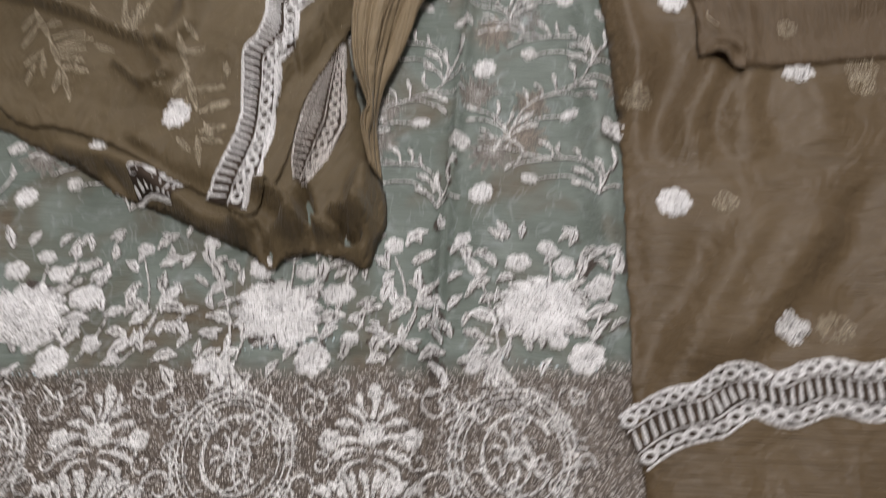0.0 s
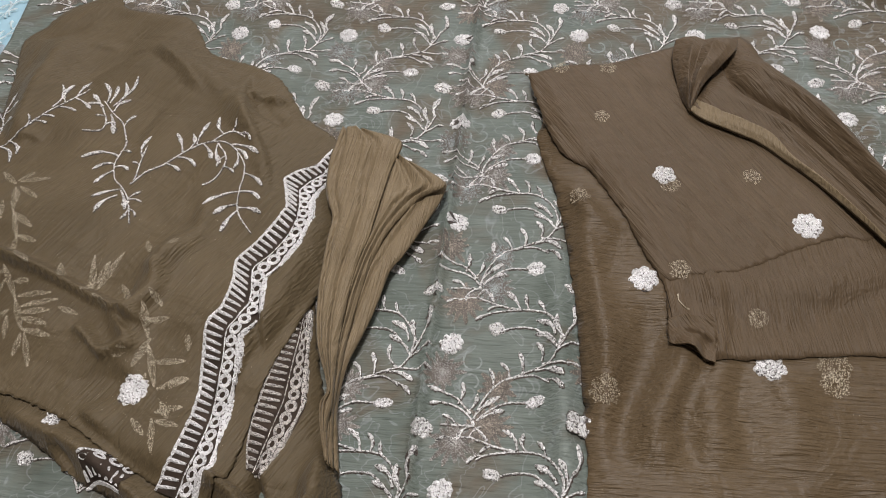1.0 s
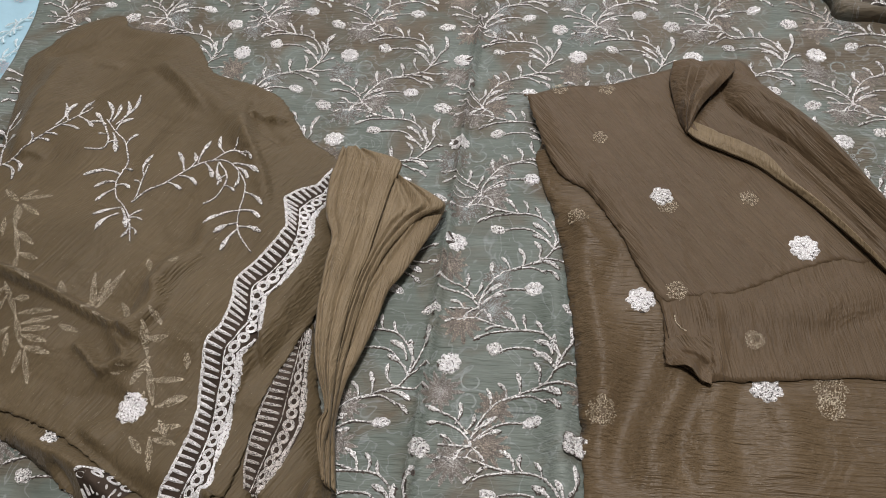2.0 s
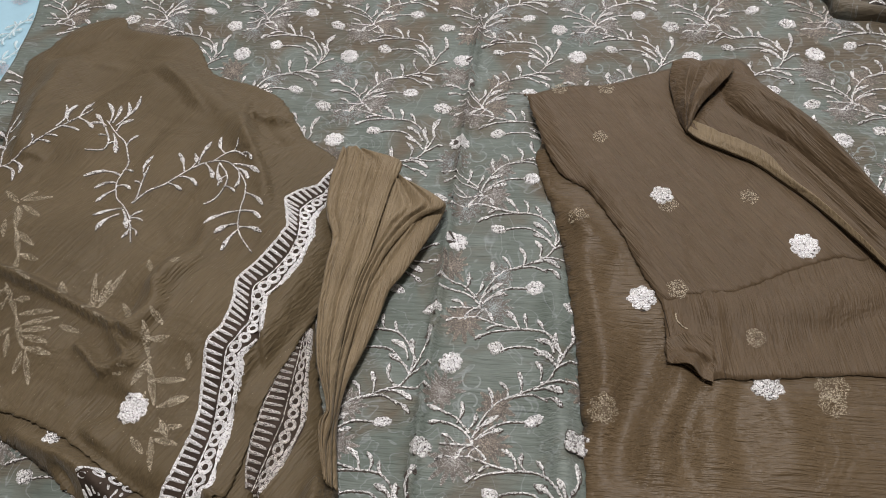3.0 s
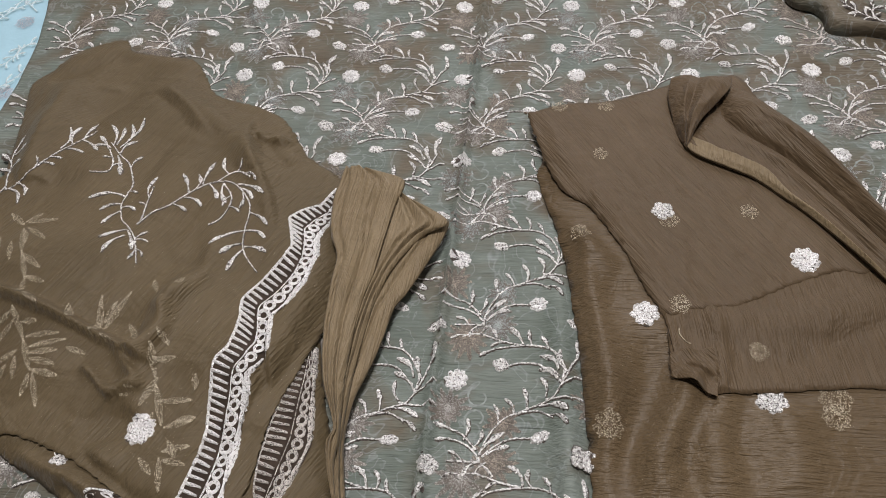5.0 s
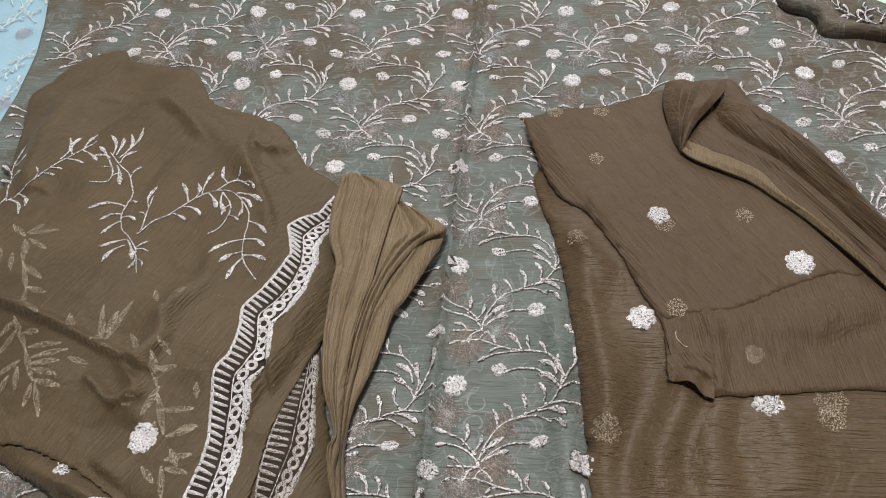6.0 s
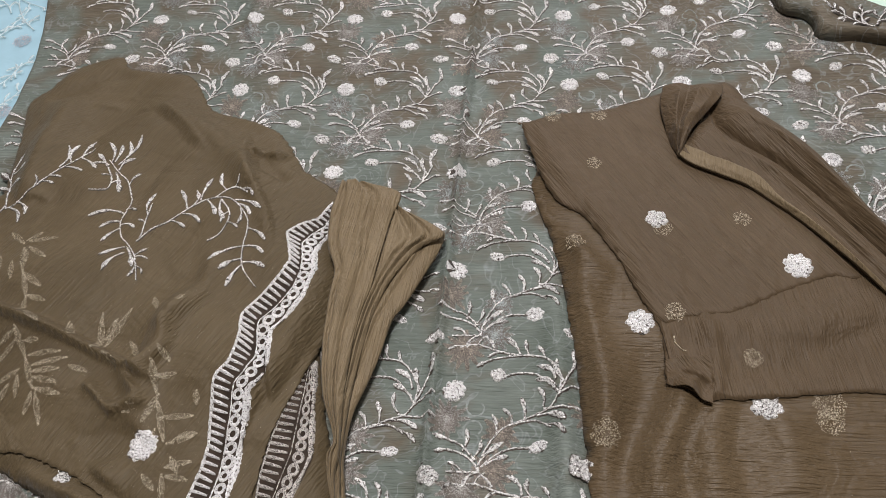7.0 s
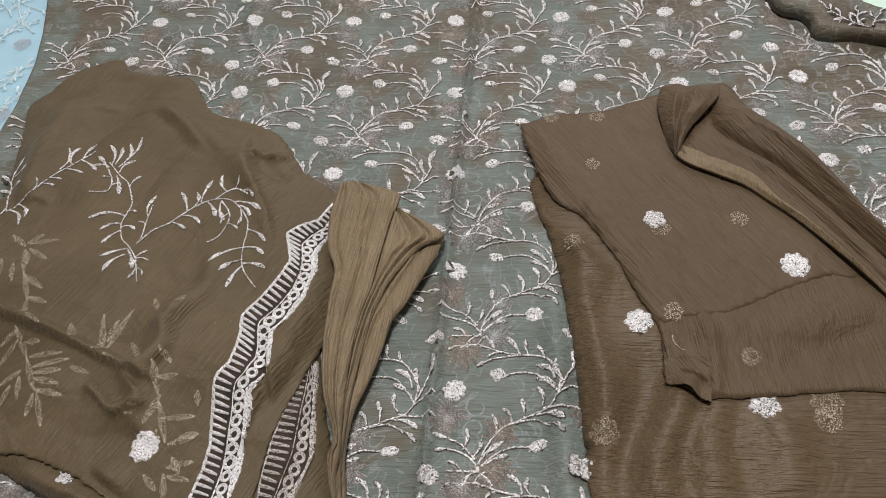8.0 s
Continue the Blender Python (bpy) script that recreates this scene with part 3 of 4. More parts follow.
    def petal(self, cx, cy, way, r, half):
        """A flat printed petal."""
        s = np.linspace(0.08, 1, 6)
        w = half * np.sin(s * 3.0) ** 0.6 * rng.uniform(0.8, 1.2, 6)
        k = np.array([-1, 0, 1])[None] * w[:, None]
        x = cx + r * s[:, None] * math.cos(way) - k * math.sin(way)
        y = cy + r * s[:, None] * math.sin(way) + k * math.cos(way)
        self.add(x, y, np.full(18, 0.00022), [tuple(reversed(f)) for f in grid_faces(6, 3)], True)

    def specks(self, x, y, size, lift=0.0003):
        """Small loose stitches at the given places."""
        n = len(x)
        a, s = rng.uniform(0, 6.28, n), size * rng.uniform(0.5, 1.3, n)
        c, d = np.cos(a), np.sin(a)
        px = np.stack([x - s * c, x - 0.4 * s * d, x + s * c, x + 0.4 * s * d], 1)
        py = np.stack([y - s * d, y + 0.4 * s * c, y + s * d, y - 0.4 * s * c], 1)
        h = np.tile([lift, lift * 1.6, lift, lift * 1.6], n)
        self.add(px, py, h, [(4 * i, 4 * i + 3, 4 * i + 2, 4 * i + 1) for i in range(n)])

    def speck_leaf(self, bx, by, tx, ty, fat=1.0, dense=1.0):
        length = math.hypot(tx - bx, ty - by)
        n = max(8, int(length * 7000 * dense))
        s = rng.uniform(0, 1, n)
        w = 0.0024 * fat * (0.25 + np.sin(np.clip(s, 0, 1) * 3.1416)) * rng.uniform(-1, 1, n)
        self.specks(bx + (tx - bx) * s - (ty - by) / length * w, by + (ty - by) * s + (tx - bx) / length * w, 0.00052)

    def speck_bloom(self, cx, cy, r, lobes, dense=1.0):
        n = int(r * r * 3.6e6 * dense)
        a, q = rng.uniform(0, 6.28, n), np.sqrt(rng.uniform(0.02, 1, n))
        q = q * r * (0.68 + 0.32 * np.abs(np.cos(a * lobes / 2)) ** 0.5)
        self.specks(cx + q * np.cos(a), cy + q * np.sin(a), 0.00055)

    def spray(self, bx, by, tx, ty, leaves, bend, ghost=False, size=0.014):
        """A stem with leaves on both sides and one at its tip."""
        s = np.linspace(0, 1, 12)
        dx, dy = tx - bx, ty - by
        length = math.hypot(dx, dy)
        arc = bend / 100 * 4 * s * (1 - s)
        x, y = bx + dx * s - dy * arc, by + dy * s + dx * arc
        if ghost:
            n = int(length * 1500)
            k = rng.uniform(0, 1, n)
            self.specks(np.interp(k, s, x) + rng.normal(0, 0.0006, n), np.interp(k, s, y) + rng.normal(0, 0.0006, n), 0.0005)
        else:
            self.stem(list(zip(x, y)), 0.0008)
        draw = self.speck_leaf if ghost else self.leaf
        for i in range(leaves):
            k = (i + 0.7) / (leaves + 0.3)
            px, py = np.interp(k, s, x), np.interp(k, s, y)
            qx, qy = np.interp(min(1, k + 0.1), s, x) - px, np.interp(min(1, k + 0.1), s, y) - py
            way = math.atan2(qy, qx) if i < leaves - 1 else math.atan2(dy, dx)
            way += (0 if i == leaves - 1 else (0.75 if i % 2 else -0.75)) + rng.normal(0, 0.12)
            long = size * rng.uniform(0.8, 1.25)
            draw(px, py, px + long * math.cos(way), py + long * math.sin(way), 1.1)

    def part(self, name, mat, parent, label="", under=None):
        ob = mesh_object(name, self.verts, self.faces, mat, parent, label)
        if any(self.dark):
            ob.data.materials.append(under or dark_thread_shadow)
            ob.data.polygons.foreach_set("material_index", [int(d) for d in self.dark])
        return ob


# ---- the room: floor, plus unseen walls, window opening and top added to shape light ----
def box(name, lo, hi, mat, parent=None):
    bm = bmesh.new()
    bmesh.ops.create_cube(bm, size=1)
    for v in bm.verts:
        v.co = [lo[k] + (v.co[k] + 0.5) * (hi[k] - lo[k]) for k in range(3)]
    me = bpy.data.meshes.new(name)
    bm.to_mesh(me)
    bm.free()
    me.materials.append(mat)
    ob = new(name, me)
    ob.parent = parent
    return ob


for n, lo, hi, m in (
        ("floor", (-2.6, -2.6, -0.1), (2.6, 2.6, -0.012), floor_mat),
        ("ceiling", (-2.6, -2.6, 2.66), (2.6, 2.6, 2.8), wall_mat),
        ("wall_west", (-2.6, -2.5, -0.012), (-2.5, 2.5, 2.66), wall_mat),
        ("wall_east", (2.5, -2.5, -0.012), (2.6, 2.5, 2.66), wall_mat),
        ("wall_south", (-2.6, -2.6, -0.012), (2.6, -2.5, 2.66), wall_mat)):
    tagged(box(n, lo, hi, m), "plain tiled floor under the cloths" if n == "floor" else "unseen plain surface added around the cloths to bounce light", n.split("_")[0], kind="structure")
north = tagged(new("wall_north_unseen"), "unseen plain wall added to bounce light, with a wide window opening", "wall", kind="structure")
for lo, hi in (((-2.6, 2.5, -0.012), (-0.5, 2.6, 2.66)), ((1.5, 2.5, -0.012), (2.6, 2.6, 2.66)),
               ((-0.5, 2.5, -0.012), (1.5, 2.6, 1.05)), ((-0.5, 2.5, 2.45), (1.5, 2.6, 2.66))):
    box("unseen_wall_piece", lo, hi, wall_mat, north)


# ---- grey-green dress fabric, spread flat ----
PERIOD_X, PERIOD_Y, ORIGIN = 0.1265, 0.1247, (0.0117, -0.0174)


def z_dress(x, y):
    z = 0.0026 * wavy(x, y, 0.15, 1) + 0.0007 * wavy(x, y, 0.05, 2)
    middle = -0.031 + 0.08 * np.clip(y + 0.04, -0.4, 0.62)
    z = z + 0.009 * np.exp(-np.abs((x - middle) / 0.0032) ** 1.3) - 0.0015 * np.exp(-((x - middle - 0.012) / 0.008) ** 2)
    z = z + 0.005 * np.exp(-((x - 0.281 - 0.01 * np.sin(20 * y)) / 0.006) ** 2) * np.clip((y - 0.42) / 0.05, 0, 1)
    z = z + 0.005 * np.exp(-((x + 0.255 - 0.015 * np.sin(30 * y)) / 0.006) ** 2) * np.clip((y - 0.45) / 0.05, 0, 1)
    z = z + 0.006 * np.exp(-((y + 0.207 + 0.012 * np.sin(x * 14)) / 0.006) ** 2) * (0.5 + 0.5 * np.sin(x * 22 + 3.3))
    z = z + 0.012 * np.exp(-((x - 0.087) / 0.012) ** 2) * np.clip((0.25 - y) / 0.2, 0, 1) * np.clip((y + 0.3) / 0.15, 0, 1)
    return z + 0.0025


def drift(x, y):
    """The cloth is laid a little askew, so its pattern drifts."""
    return (x + 0.004 * wavy(x, y, 0.5, 5) + 0.02 * x * np.clip(y, 0, 1),
            y + 0.14 * np.maximum(0, -x) * np.clip(y, 0, 0.6) + 0.003 * wavy(x, y, 0.4, 6))


dress = thing("dress_fabric", "grey-green chiffon dress fabric with silver embroidery, spread flat on the floor", "fabric")
left_edge = smooth_line(metres(MAIN_LEFT[::-1]), 0.01)
ys = np.linspace(-0.46, 0.74, 240)
lx = np.interp(ys, left_edge[:, 1], left_edge[:, 0])
rx = 0.508 + 0.15 * np.clip((0.52 - ys) / 0.2, 0, 1) - 1.2 * np.clip(ys - 0.534, 0, 1) + 0.003 * np.sin(ys * 50)
vs = np.linspace(0, 1, 360)
xs = lx[:, None] * (1 - vs) + rx[:, None] * vs
yy = np.repeat(ys[:, None], 360, 1)
thicken(mesh_object("sheet", np.stack([xs, yy, z_dress(xs, yy)], 2).reshape(-1, 3),
                    grid_faces(240, 360), dress_mat, dress), 0.0009)


def lattice():
    for j in range(-1, 6):
        for i in range(-5, 5):
            ox, oy = ORIGIN[0] + i * PERIOD_X, ORIGIN[1] + j * PERIOD_Y
            if -0.50 < ox < 0.47 and ox + oy < 0.95:
                yield i, j, ox, oy


for i, j, ox, oy in lattice():
    metal = old_silver if ox > 0.22 and oy > 0.4 and (i + j) % 2 else silver
    for name, stems, leaves in (("fan_sprig", FAN_STEMS, FAN_LEAVES), ("vine_sprig", VINE_STEMS, VINE_LEAVES), ("curl_sprig", CURL_STEMS, CURL_LEAVES)):
        if j < 0 and name != "curl_sprig" or i == -4 and name == "fan_sprig" and j < 2:
            continue
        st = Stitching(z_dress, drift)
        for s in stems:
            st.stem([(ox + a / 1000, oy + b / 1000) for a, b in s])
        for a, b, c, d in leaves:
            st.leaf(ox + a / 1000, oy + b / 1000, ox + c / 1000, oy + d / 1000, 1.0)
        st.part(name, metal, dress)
    for a, b in CURL_PRINT:
        if j < 0 or i == -4 or rng.uniform() < 0.25:
            continue
        st = Stitching(lambda x, y: z_dress(x, y) - 0.0001, drift, ground=False)
        hand = rng.choice((-1, 1))
        cx, cy, turn = ox + a / 1000, oy + b / 1000, rng.uniform(0, 6)
        st.stem([(cx + 0.011 * (1 - q / 26) * math.cos(turn + hand * q * 0.33), cy + 0.011 * (1 - q / 26) * math.sin(turn + hand * q * 0.33)) for q in range(16)], 0.0011, 0.0004)
        st.part("printed_curl", print_pale, dress)
    for a, b, r, n in BLOOMS:
        if j < 0 and b < 60:
            continue
        st = Stitching(z_dress, drift)
        if i == -4 and a < 30:
            continue
        narrow = rng.uniform(0.85, 1) if n > 7 else rng.uniform(0.5, 0.95)
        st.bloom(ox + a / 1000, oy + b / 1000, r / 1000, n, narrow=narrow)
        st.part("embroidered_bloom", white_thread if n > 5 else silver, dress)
    for k, (a, b, r) in enumerate(PRINTS):
        if j < 0 and b < 60 or i == -4 and a < 10:
            continue
        st = Stitching(z_dress, drift)
        for q in range(13):
            w, long = q * 0.483 + i + j, r * 0.00128 * rng.uniform(0.65, 1.05)
            st.petal(ox + a / 1000, oy + b / 1000, w, long, 0.0022)
            st.speck_leaf(ox + a / 1000, oy + b / 1000, ox + a / 1000 + long * math.cos(w), oy + b / 1000 + long * math.sin(w), 1.15, 1.15)
        st.part("faded_flower", (print_lilac, print_rust, print_blue)[(k + i + j) % 3], dress, under=print_ground)


# flower band above the woven border
def at_mm(o, a, b):
    return o[0] + a / 1000, o[1] + b / 1000


for k in range(-2, 1):
    o = (0.0357 + 0.197 * k, -0.1687)
    st = Stitching(z_dress)
    st.bloom(o[0], o[1], 0.034, 11, 0.0022, 0.2, 0.76)
    st.bloom(o[0], o[1] + 0.002, 0.022, 7, 0.0034, 0.3, 0.7)
    st.bloom(o[0], o[1] + 0.003, 0.009, 5, 0.0044, 0.3, 0.8)
    for i in range(14):
        w = i * 0.449
        st.leaf(o[0] + 0.024 * math.cos(w), o[1] + 0.017 * math.sin(w), o[0] + 0.036 * math.cos(w + 0.05), o[1] + 0.026 * math.sin(w + 0.05), 2.4, 0.0026, plump=True)
    st.part("peony", white_thread, dress)
    for a, b, r, n in PEONY_BLOOMS:
        st = Stitching(z_dress)
        st.bloom(*at_mm(o, a, b), r * 0.00082, n, narrow=rng.uniform(0.7, 1))
        st.part("band_bloom", white_thread, dress)
    leaves = [(*at_mm(o, a, b), *at_mm(o, c, d), 2.0) for a, b, c, d in PEONY_LEAVES + PEONY_LEAVES_LOW]
    for q in range(66):
        x = o[0] - 0.155 + 0.0205 * (q % 11) + rng.uniform(-0.006, 0.006)
        y = o[1] - 0.034 + 0.0185 * (q // 11) + rng.uniform(-0.006, 0.006)
        taken = [(0, 0, 33)] + [(a, b, r) for a, b, r, _ in PEONY_BLOOMS]
        if all(math.hypot(x - o[0] - a / 1000, y - o[1] - b / 1000) > r / 1000 for a, b, r in taken) and x < 0.085:
            w = 1.57 + rng.uniform(-1.3, 1.3)
            long = rng.uniform(0.011, 0.016)
            leaves.append((x, y, x + long * math.cos(w), y + long * math.sin(w), rng.uniform(1.6, 2.3)))
    for q in leaves:
        st = Stitching(z_dress)
        st.leaf(*q, plump=True)
        st.part("leaf", white_thread if len(dress.children) % 2 else silver, dress)
    for a, b, c, d in PEONY_STEMS:
        st = Stitching(z_dress)
        st.stem([at_mm(o, a, b), at_mm(o, (a + c) / 2 + 3, (b + d) / 2), at_mm(o, c, d)])
        st.part("stem", silver, dress)

# woven border: medallions, palmettes, scrolls
def ring_line(cx, cy, rx, ry, a0=0, a1=360, n=40):
    return [(cx + rx * math.cos(radians(a0 + (a1 - a0) * i / n)), cy + ry * math.sin(radians(a0 + (a1 - a0) * i / n))) for i in range(n + 1)]


def scroll_line(cx, cy, r, turn, hand):
    return [(cx + r * (1 - i / 26) * math.cos(turn + hand * i * 0.36), cy + r * (1 - i / 26) * math.sin(turn + hand * i * 0.36)) for i in range(19)]


for k in range(-2, 1):
    cx, cy = 0.012 + 0.1935 * k, -0.276
    st = Stitching(z_dress)
    for r, w in ((0.043, 0.0012), (0.0385, 0.0009), (0.034, 0.0007)):
        st.stem(ring_line(cx, cy, r, r * 1.05), w)
    for i in range(26):
        a = i * 6.283 / 26
        st.leaf(cx + 0.036 * math.cos(a), cy + 0.0378 * math.sin(a), cx + 0.047 * math.cos(a + 0.1), cy + 0.0493 * math.sin(a + 0.1), 0.9)
    st.stem(ring_line(cx + 0.004, cy, 0.024, 0.027, 30, 330), 0.0013)
    st.stem(ring_line(cx - 0.004, cy - 0.004, 0.017, 0.02, 150, 420), 0.0011)
    for i in range(9):
        a = i * 0.698
        st.leaf(cx + 0.005 * math.cos(a), cy + 0.005 * math.sin(a), cx + 0.015 * math.cos(a), cy + 0.017 * math.sin(a), 1.3)
    st.bloom(cx, cy, 0.006, 6)
    for i in range(7):
        a = radians(60 + i * 10)
        st.leaf(cx - 0.02 + 0.01 * i * 0.4, cy + 0.048, cx - 0.022 + 0.04 * math.cos(a) * 0.8, cy + 0.048 + 0.022 * math.sin(a), 1.3)
    for _ in range(80):
        x, y, w = cx + rng.uniform(-0.05, 0.05), cy + rng.uniform(-0.055, 0.055), rng.uniform(0, 6.28)
        st.leaf(x, y, x + 0.008 * math.cos(w), y + 0.008 * math.sin(w), 0.8)
        if rng.uniform() < 0.3:
            st.stem(scroll_line(x, y, 0.007, w, 1), 0.0009)
    st.part("medallion", silver, dress)
    px, py = cx - 0.0965, -0.262

    def stitched(name, draw, *args):
        st = Stitching(z_dress)
        draw(st, *args)
        st.part(name, silver, dress)

    for side in (-1, 1):
        for i in range(6):
            a = radians(75 - 24 * i)
            stitched("palmette_leaf", Stitching.leaf, px + side * 0.003, py + 0.012 - i * 0.006, px + side * 0.024 * math.cos(a) + side * 0.004, py + 0.012 - i * 0.006 + 0.018 * math.sin(a), 1.25)
        for i in range(7):
            stitched("palmette_leaf", Stitching.leaf, px + side * 0.004 * i, py - 0.05, px + side * (0.006 + 0.0055 * i), py - 0.024 - 0.002 * i, 1.2)
        stitched("palmette_bloom", Stitching.bloom, px + side * 0.029, py - 0.004, 0.0085, 5)
        for dx, dy, r, turn, hand, w in ((0.044, 0.02, 0.012, 1.2, 1, 0.0012), (0.048, -0.036, 0.014, 4.0, -1, 0.0014), (0.034, -0.02, 0.008, 2.0, 1, 0.0011),
                                         (0.024, 0.034, 0.007, 5.0, -1, 0.001), (0.018, -0.012, 0.006, 0.5, 1, 0.001), (0.058, 0.004, 0.008, 2.6, -1, 0.001)):
            stitched("scroll", Stitching.stem, scroll_line(px + side * dx, py + dy, r, turn, hand * side), w)
        stitched("scroll", Stitching.stem, [(px + side * 0.05, py + 0.036), (px + side * 0.036, py + 0.026), (px + side * 0.02, py + 0.034)], 0.0012)
    stitched("palmette_bloom", Stitching.bloom, px, py, 0.0095, 9)
    stitched("palmette_leaf", Stitching.leaf, px, py + 0.01, px, py + 0.036, 2.0)
st = Stitching(z_dress)
n = 26000
st.specks(rng.uniform(-0.5, 0.11, n), rng.uniform(-0.36, -0.214, n), 0.0011)
tagged(st.part("woven_glint", old_silver, dress), kind="stuff")
st = Stitching(z_dress)
dots = np.arange(-0.5, 0.1, 0.0055)
dots = dots[(dots % 0.19) < 0.09]
st.specks(dots, -0.2065 - 0.012 * np.sin(dots * 14), 0.0016)
tagged(st.part("stitch_line", pale_thread, dress), kind="stuff")

# its far corner turned back on itself
def z_corner(u, v, x, y):
    return np.interp(v, (0, 0.05, 0.25, 1), (0.004, 0.022, 0.017, 0.005)) + 0.002 * np.sin(v * 15 + u * 8)


ruled_sheet("turned_corner", metres(EDGE_LEFT), metres(EDGE_RIGHT), z_corner, dress_mat, dress, 60, 30)
st = Stitching(lambda x, y: 0.016 + 0 * x)
for a, b, c, d, n, k in EDGE_SPRIGS:
    st.spray(a / 1000, b / 1000, c / 1000, d / 1000, n, k)
st.part("corner_sprig", silver, dress)


# ---- brown chiffon shawl, gathered at one side ----
shawl_loop = smooth_line(metres(SHAWL_EDGE), 0.01, True)
under_loop = smooth_line(metres(SHAWL_UNDER_EDGE), 0.01, True)
panel_loop = smooth_line(metres(PANEL_EDGE), 0.01, True)
fold_loop = smooth_line(metres(FOLD_EDGE), 0.01, True)


def z_under(x, y):
    d, inside = edge_distance(x, y, under_loop)
    d = np.where(inside, d, 0)
    return 0.005 + 0.015 * (1 - np.exp(-d / 0.014)) + (3.3 * fold_relief(x, y, UNDER_FOLDS) + 0.002 * wavy(x, y, 0.06, 11)) * np.clip(d / 0.012, 0, 1)


def z_shawl(x, y):
    d, inside = edge_distance(x, y, shawl_loop)
    d = np.where(inside, d, 0)
    full = np.clip((0.5 - y) / 0.3, 0.35, 1)
    z = 0.010 + 0.006 * np.clip(-y / 0.05, 0, 1) + 0.024 * full * (1 - np.exp(-d / 0.03))
    z = z + (1.9 * fold_relief(x, y, SHAWL_FOLDS + SHAWL_LOW_FOLDS) + 0.0038 * wavy(x, y, 0.09, 12) + 0.005 * wavy(x, y, 0.2, 15)) * np.clip(d / 0.012, 0.1, 1)
    return np.maximum(z, np.where(edge_distance(x, y, under_loop)[1], z_under(x, y) + 0.0035, z_dress(x, y) + 0.004))


shawl = thing("shawl", "brown chiffon shawl with silver sprigs, in loose folds", "shawl")
laid_sheet("under_layer", metres(SHAWL_UNDER_EDGE), z_under, brown_shawl, shawl, 0.0032)
laid_sheet("upper_layer", metres(SHAWL_EDGE), z_shawl, brown_shawl, shawl, 0.0027)


def pleat(left, right, base, seed, creases):
    """One lengthwise pleat of the gathered end."""
    def height(u, v, x, y):
        z = base - 0.010 * u ** 1.5 + 0.0035 * np.sin(np.clip(v, 0, 1) * 3.0)
        for at, slope, depth, width in creases:
            mid = at + slope * u + 0.02 * np.sin(6 * u + at * 20)
            z = z - depth / 1000 * np.exp(-((v - mid) / width) ** 2) + 0.6 * depth / 1000 * np.exp(-((v - mid + 0.09) / 0.07) ** 2)
        return z + 0.0012 * wavy(x, y, 0.04, seed) - 0.003 * np.exp(-v / 0.05) - 0.003 * np.exp(-(1 - v) / 0.05)
    ruled_sheet("gathered_pleat", metres(left), metres(right), height, brown_sleeve, shawl, 110, 44, "lighter brown pleated chiffon end")


pleat(PLEAT_C_LEFT, PLEAT_C_RIGHT, 0.021, 31, ((0.55, -0.1, 2.5, 0.05),))
pleat(PLEAT_B_LEFT, PLEAT_B_RIGHT, 0.030, 32, ((0.5, 0.1, 3, 0.06), (0.8, -0.1, 4, 0.035)))
pleat(PLEAT_A_LEFT, PLEAT_A_RIGHT, 0.038, 33, ((0.14, 0.05, 3, 0.05), (0.62, -0.05, 3.5, 0.07)))


def z_panel(x, y):
    d, inside = edge_distance(x, y, panel_loop)
    d = np.where(inside, d, 0)
    z = 0.004 + 0.010 * (1 - np.exp(-d / 0.010)) + (1.6 * fold_relief(x, y, PANEL_FOLDS) + 0.0015 * wavy(x, y, 0.1, 13)) * np.clip(d / 0.02, 0.05, 1)
    return np.maximum(z, z_dress(x, y) + 0.003)


def z_fold(x, y):
    d, inside = edge_distance(x, y, fold_loop)
    d = np.where(inside, d, 0)
    z = 0.0158 + 0.0025 * (1 - np.exp(-d / 0.006)) + (fold_relief(x, y, FOLD_FOLDS) + 0.0016 * wavy(x, y, 0.09, 14)) * np.clip(d / 0.015, 0.05, 1)
    return np.maximum(z, z_panel(x, y) + 0.0022)


panel = thing("dupatta_panel", "long brown chiffon panel with silver dots and a lace band", "fabric")
laid_sheet("sheet", metres(PANEL_EDGE), z_panel, brown_panel, panel, 0.0055)
piece = thing("folded_piece", "folded brown chiffon piece with one corner turned back", "fabric")
laid_sheet("sheet", metres(FOLD_EDGE), z_fold, brown_fold_low, piece, 0.0042)


top_edge = metres(FOLD_EDGE[:11]) + [(0.397, 0.2)] + metres(HEM_SEAM[::-1]) + [(0.196, 0.116), (0.178, 0.112)] + metres(FOLD_EDGE[24:])
laid_sheet("upper_layer", top_edge, lambda x, y: z_fold(x, y) + 0.0004, brown_fold, piece, 0.0042)


def z_tab(u, v, x, y):
    roll = np.sin(np.clip(v, 0, 1) * 3.14) * 0.8 + 0.25 * np.sin(v * 11 + u * 3)
    return z_fold(x, y) + 0.0012 + 0.009 * u ** 2 * roll.clip(0, 1) + 0.001 * np.sin(u * 9 + v * 5)


ruled_sheet("curled_tab", [(0.1750, 0.074), (0.1745, 0.062), (0.1735, 0.052)], [(0.2115, 0.078), (0.212, 0.055), (0.207, 0.032)], z_tab, brown_fold, piece, 40, 40)


def z_flap(u, v, x, y):
    prof = np.interp(v, (0, 0.07, 0.16, 0.34, 0.46, 0.51, 0.57, 0.74, 0.92, 1), (0.0225, 0.027, 0.0275, 0.034, 0.030, 0.0195, 0.030, 0.043, 0.032, 0.017))
    rise = np.clip(u / 0.14, 0.12, 1)
    prof = 0.0195 + (prof - 0.0195) * rise
    return np.maximum(prof + 0.0008 * np.sin(v * 30 + u * 9) + 0.002 * np.sin(u * 9 + 1) * (1 - v) * rise, z_fold(x, y) + 0.002)


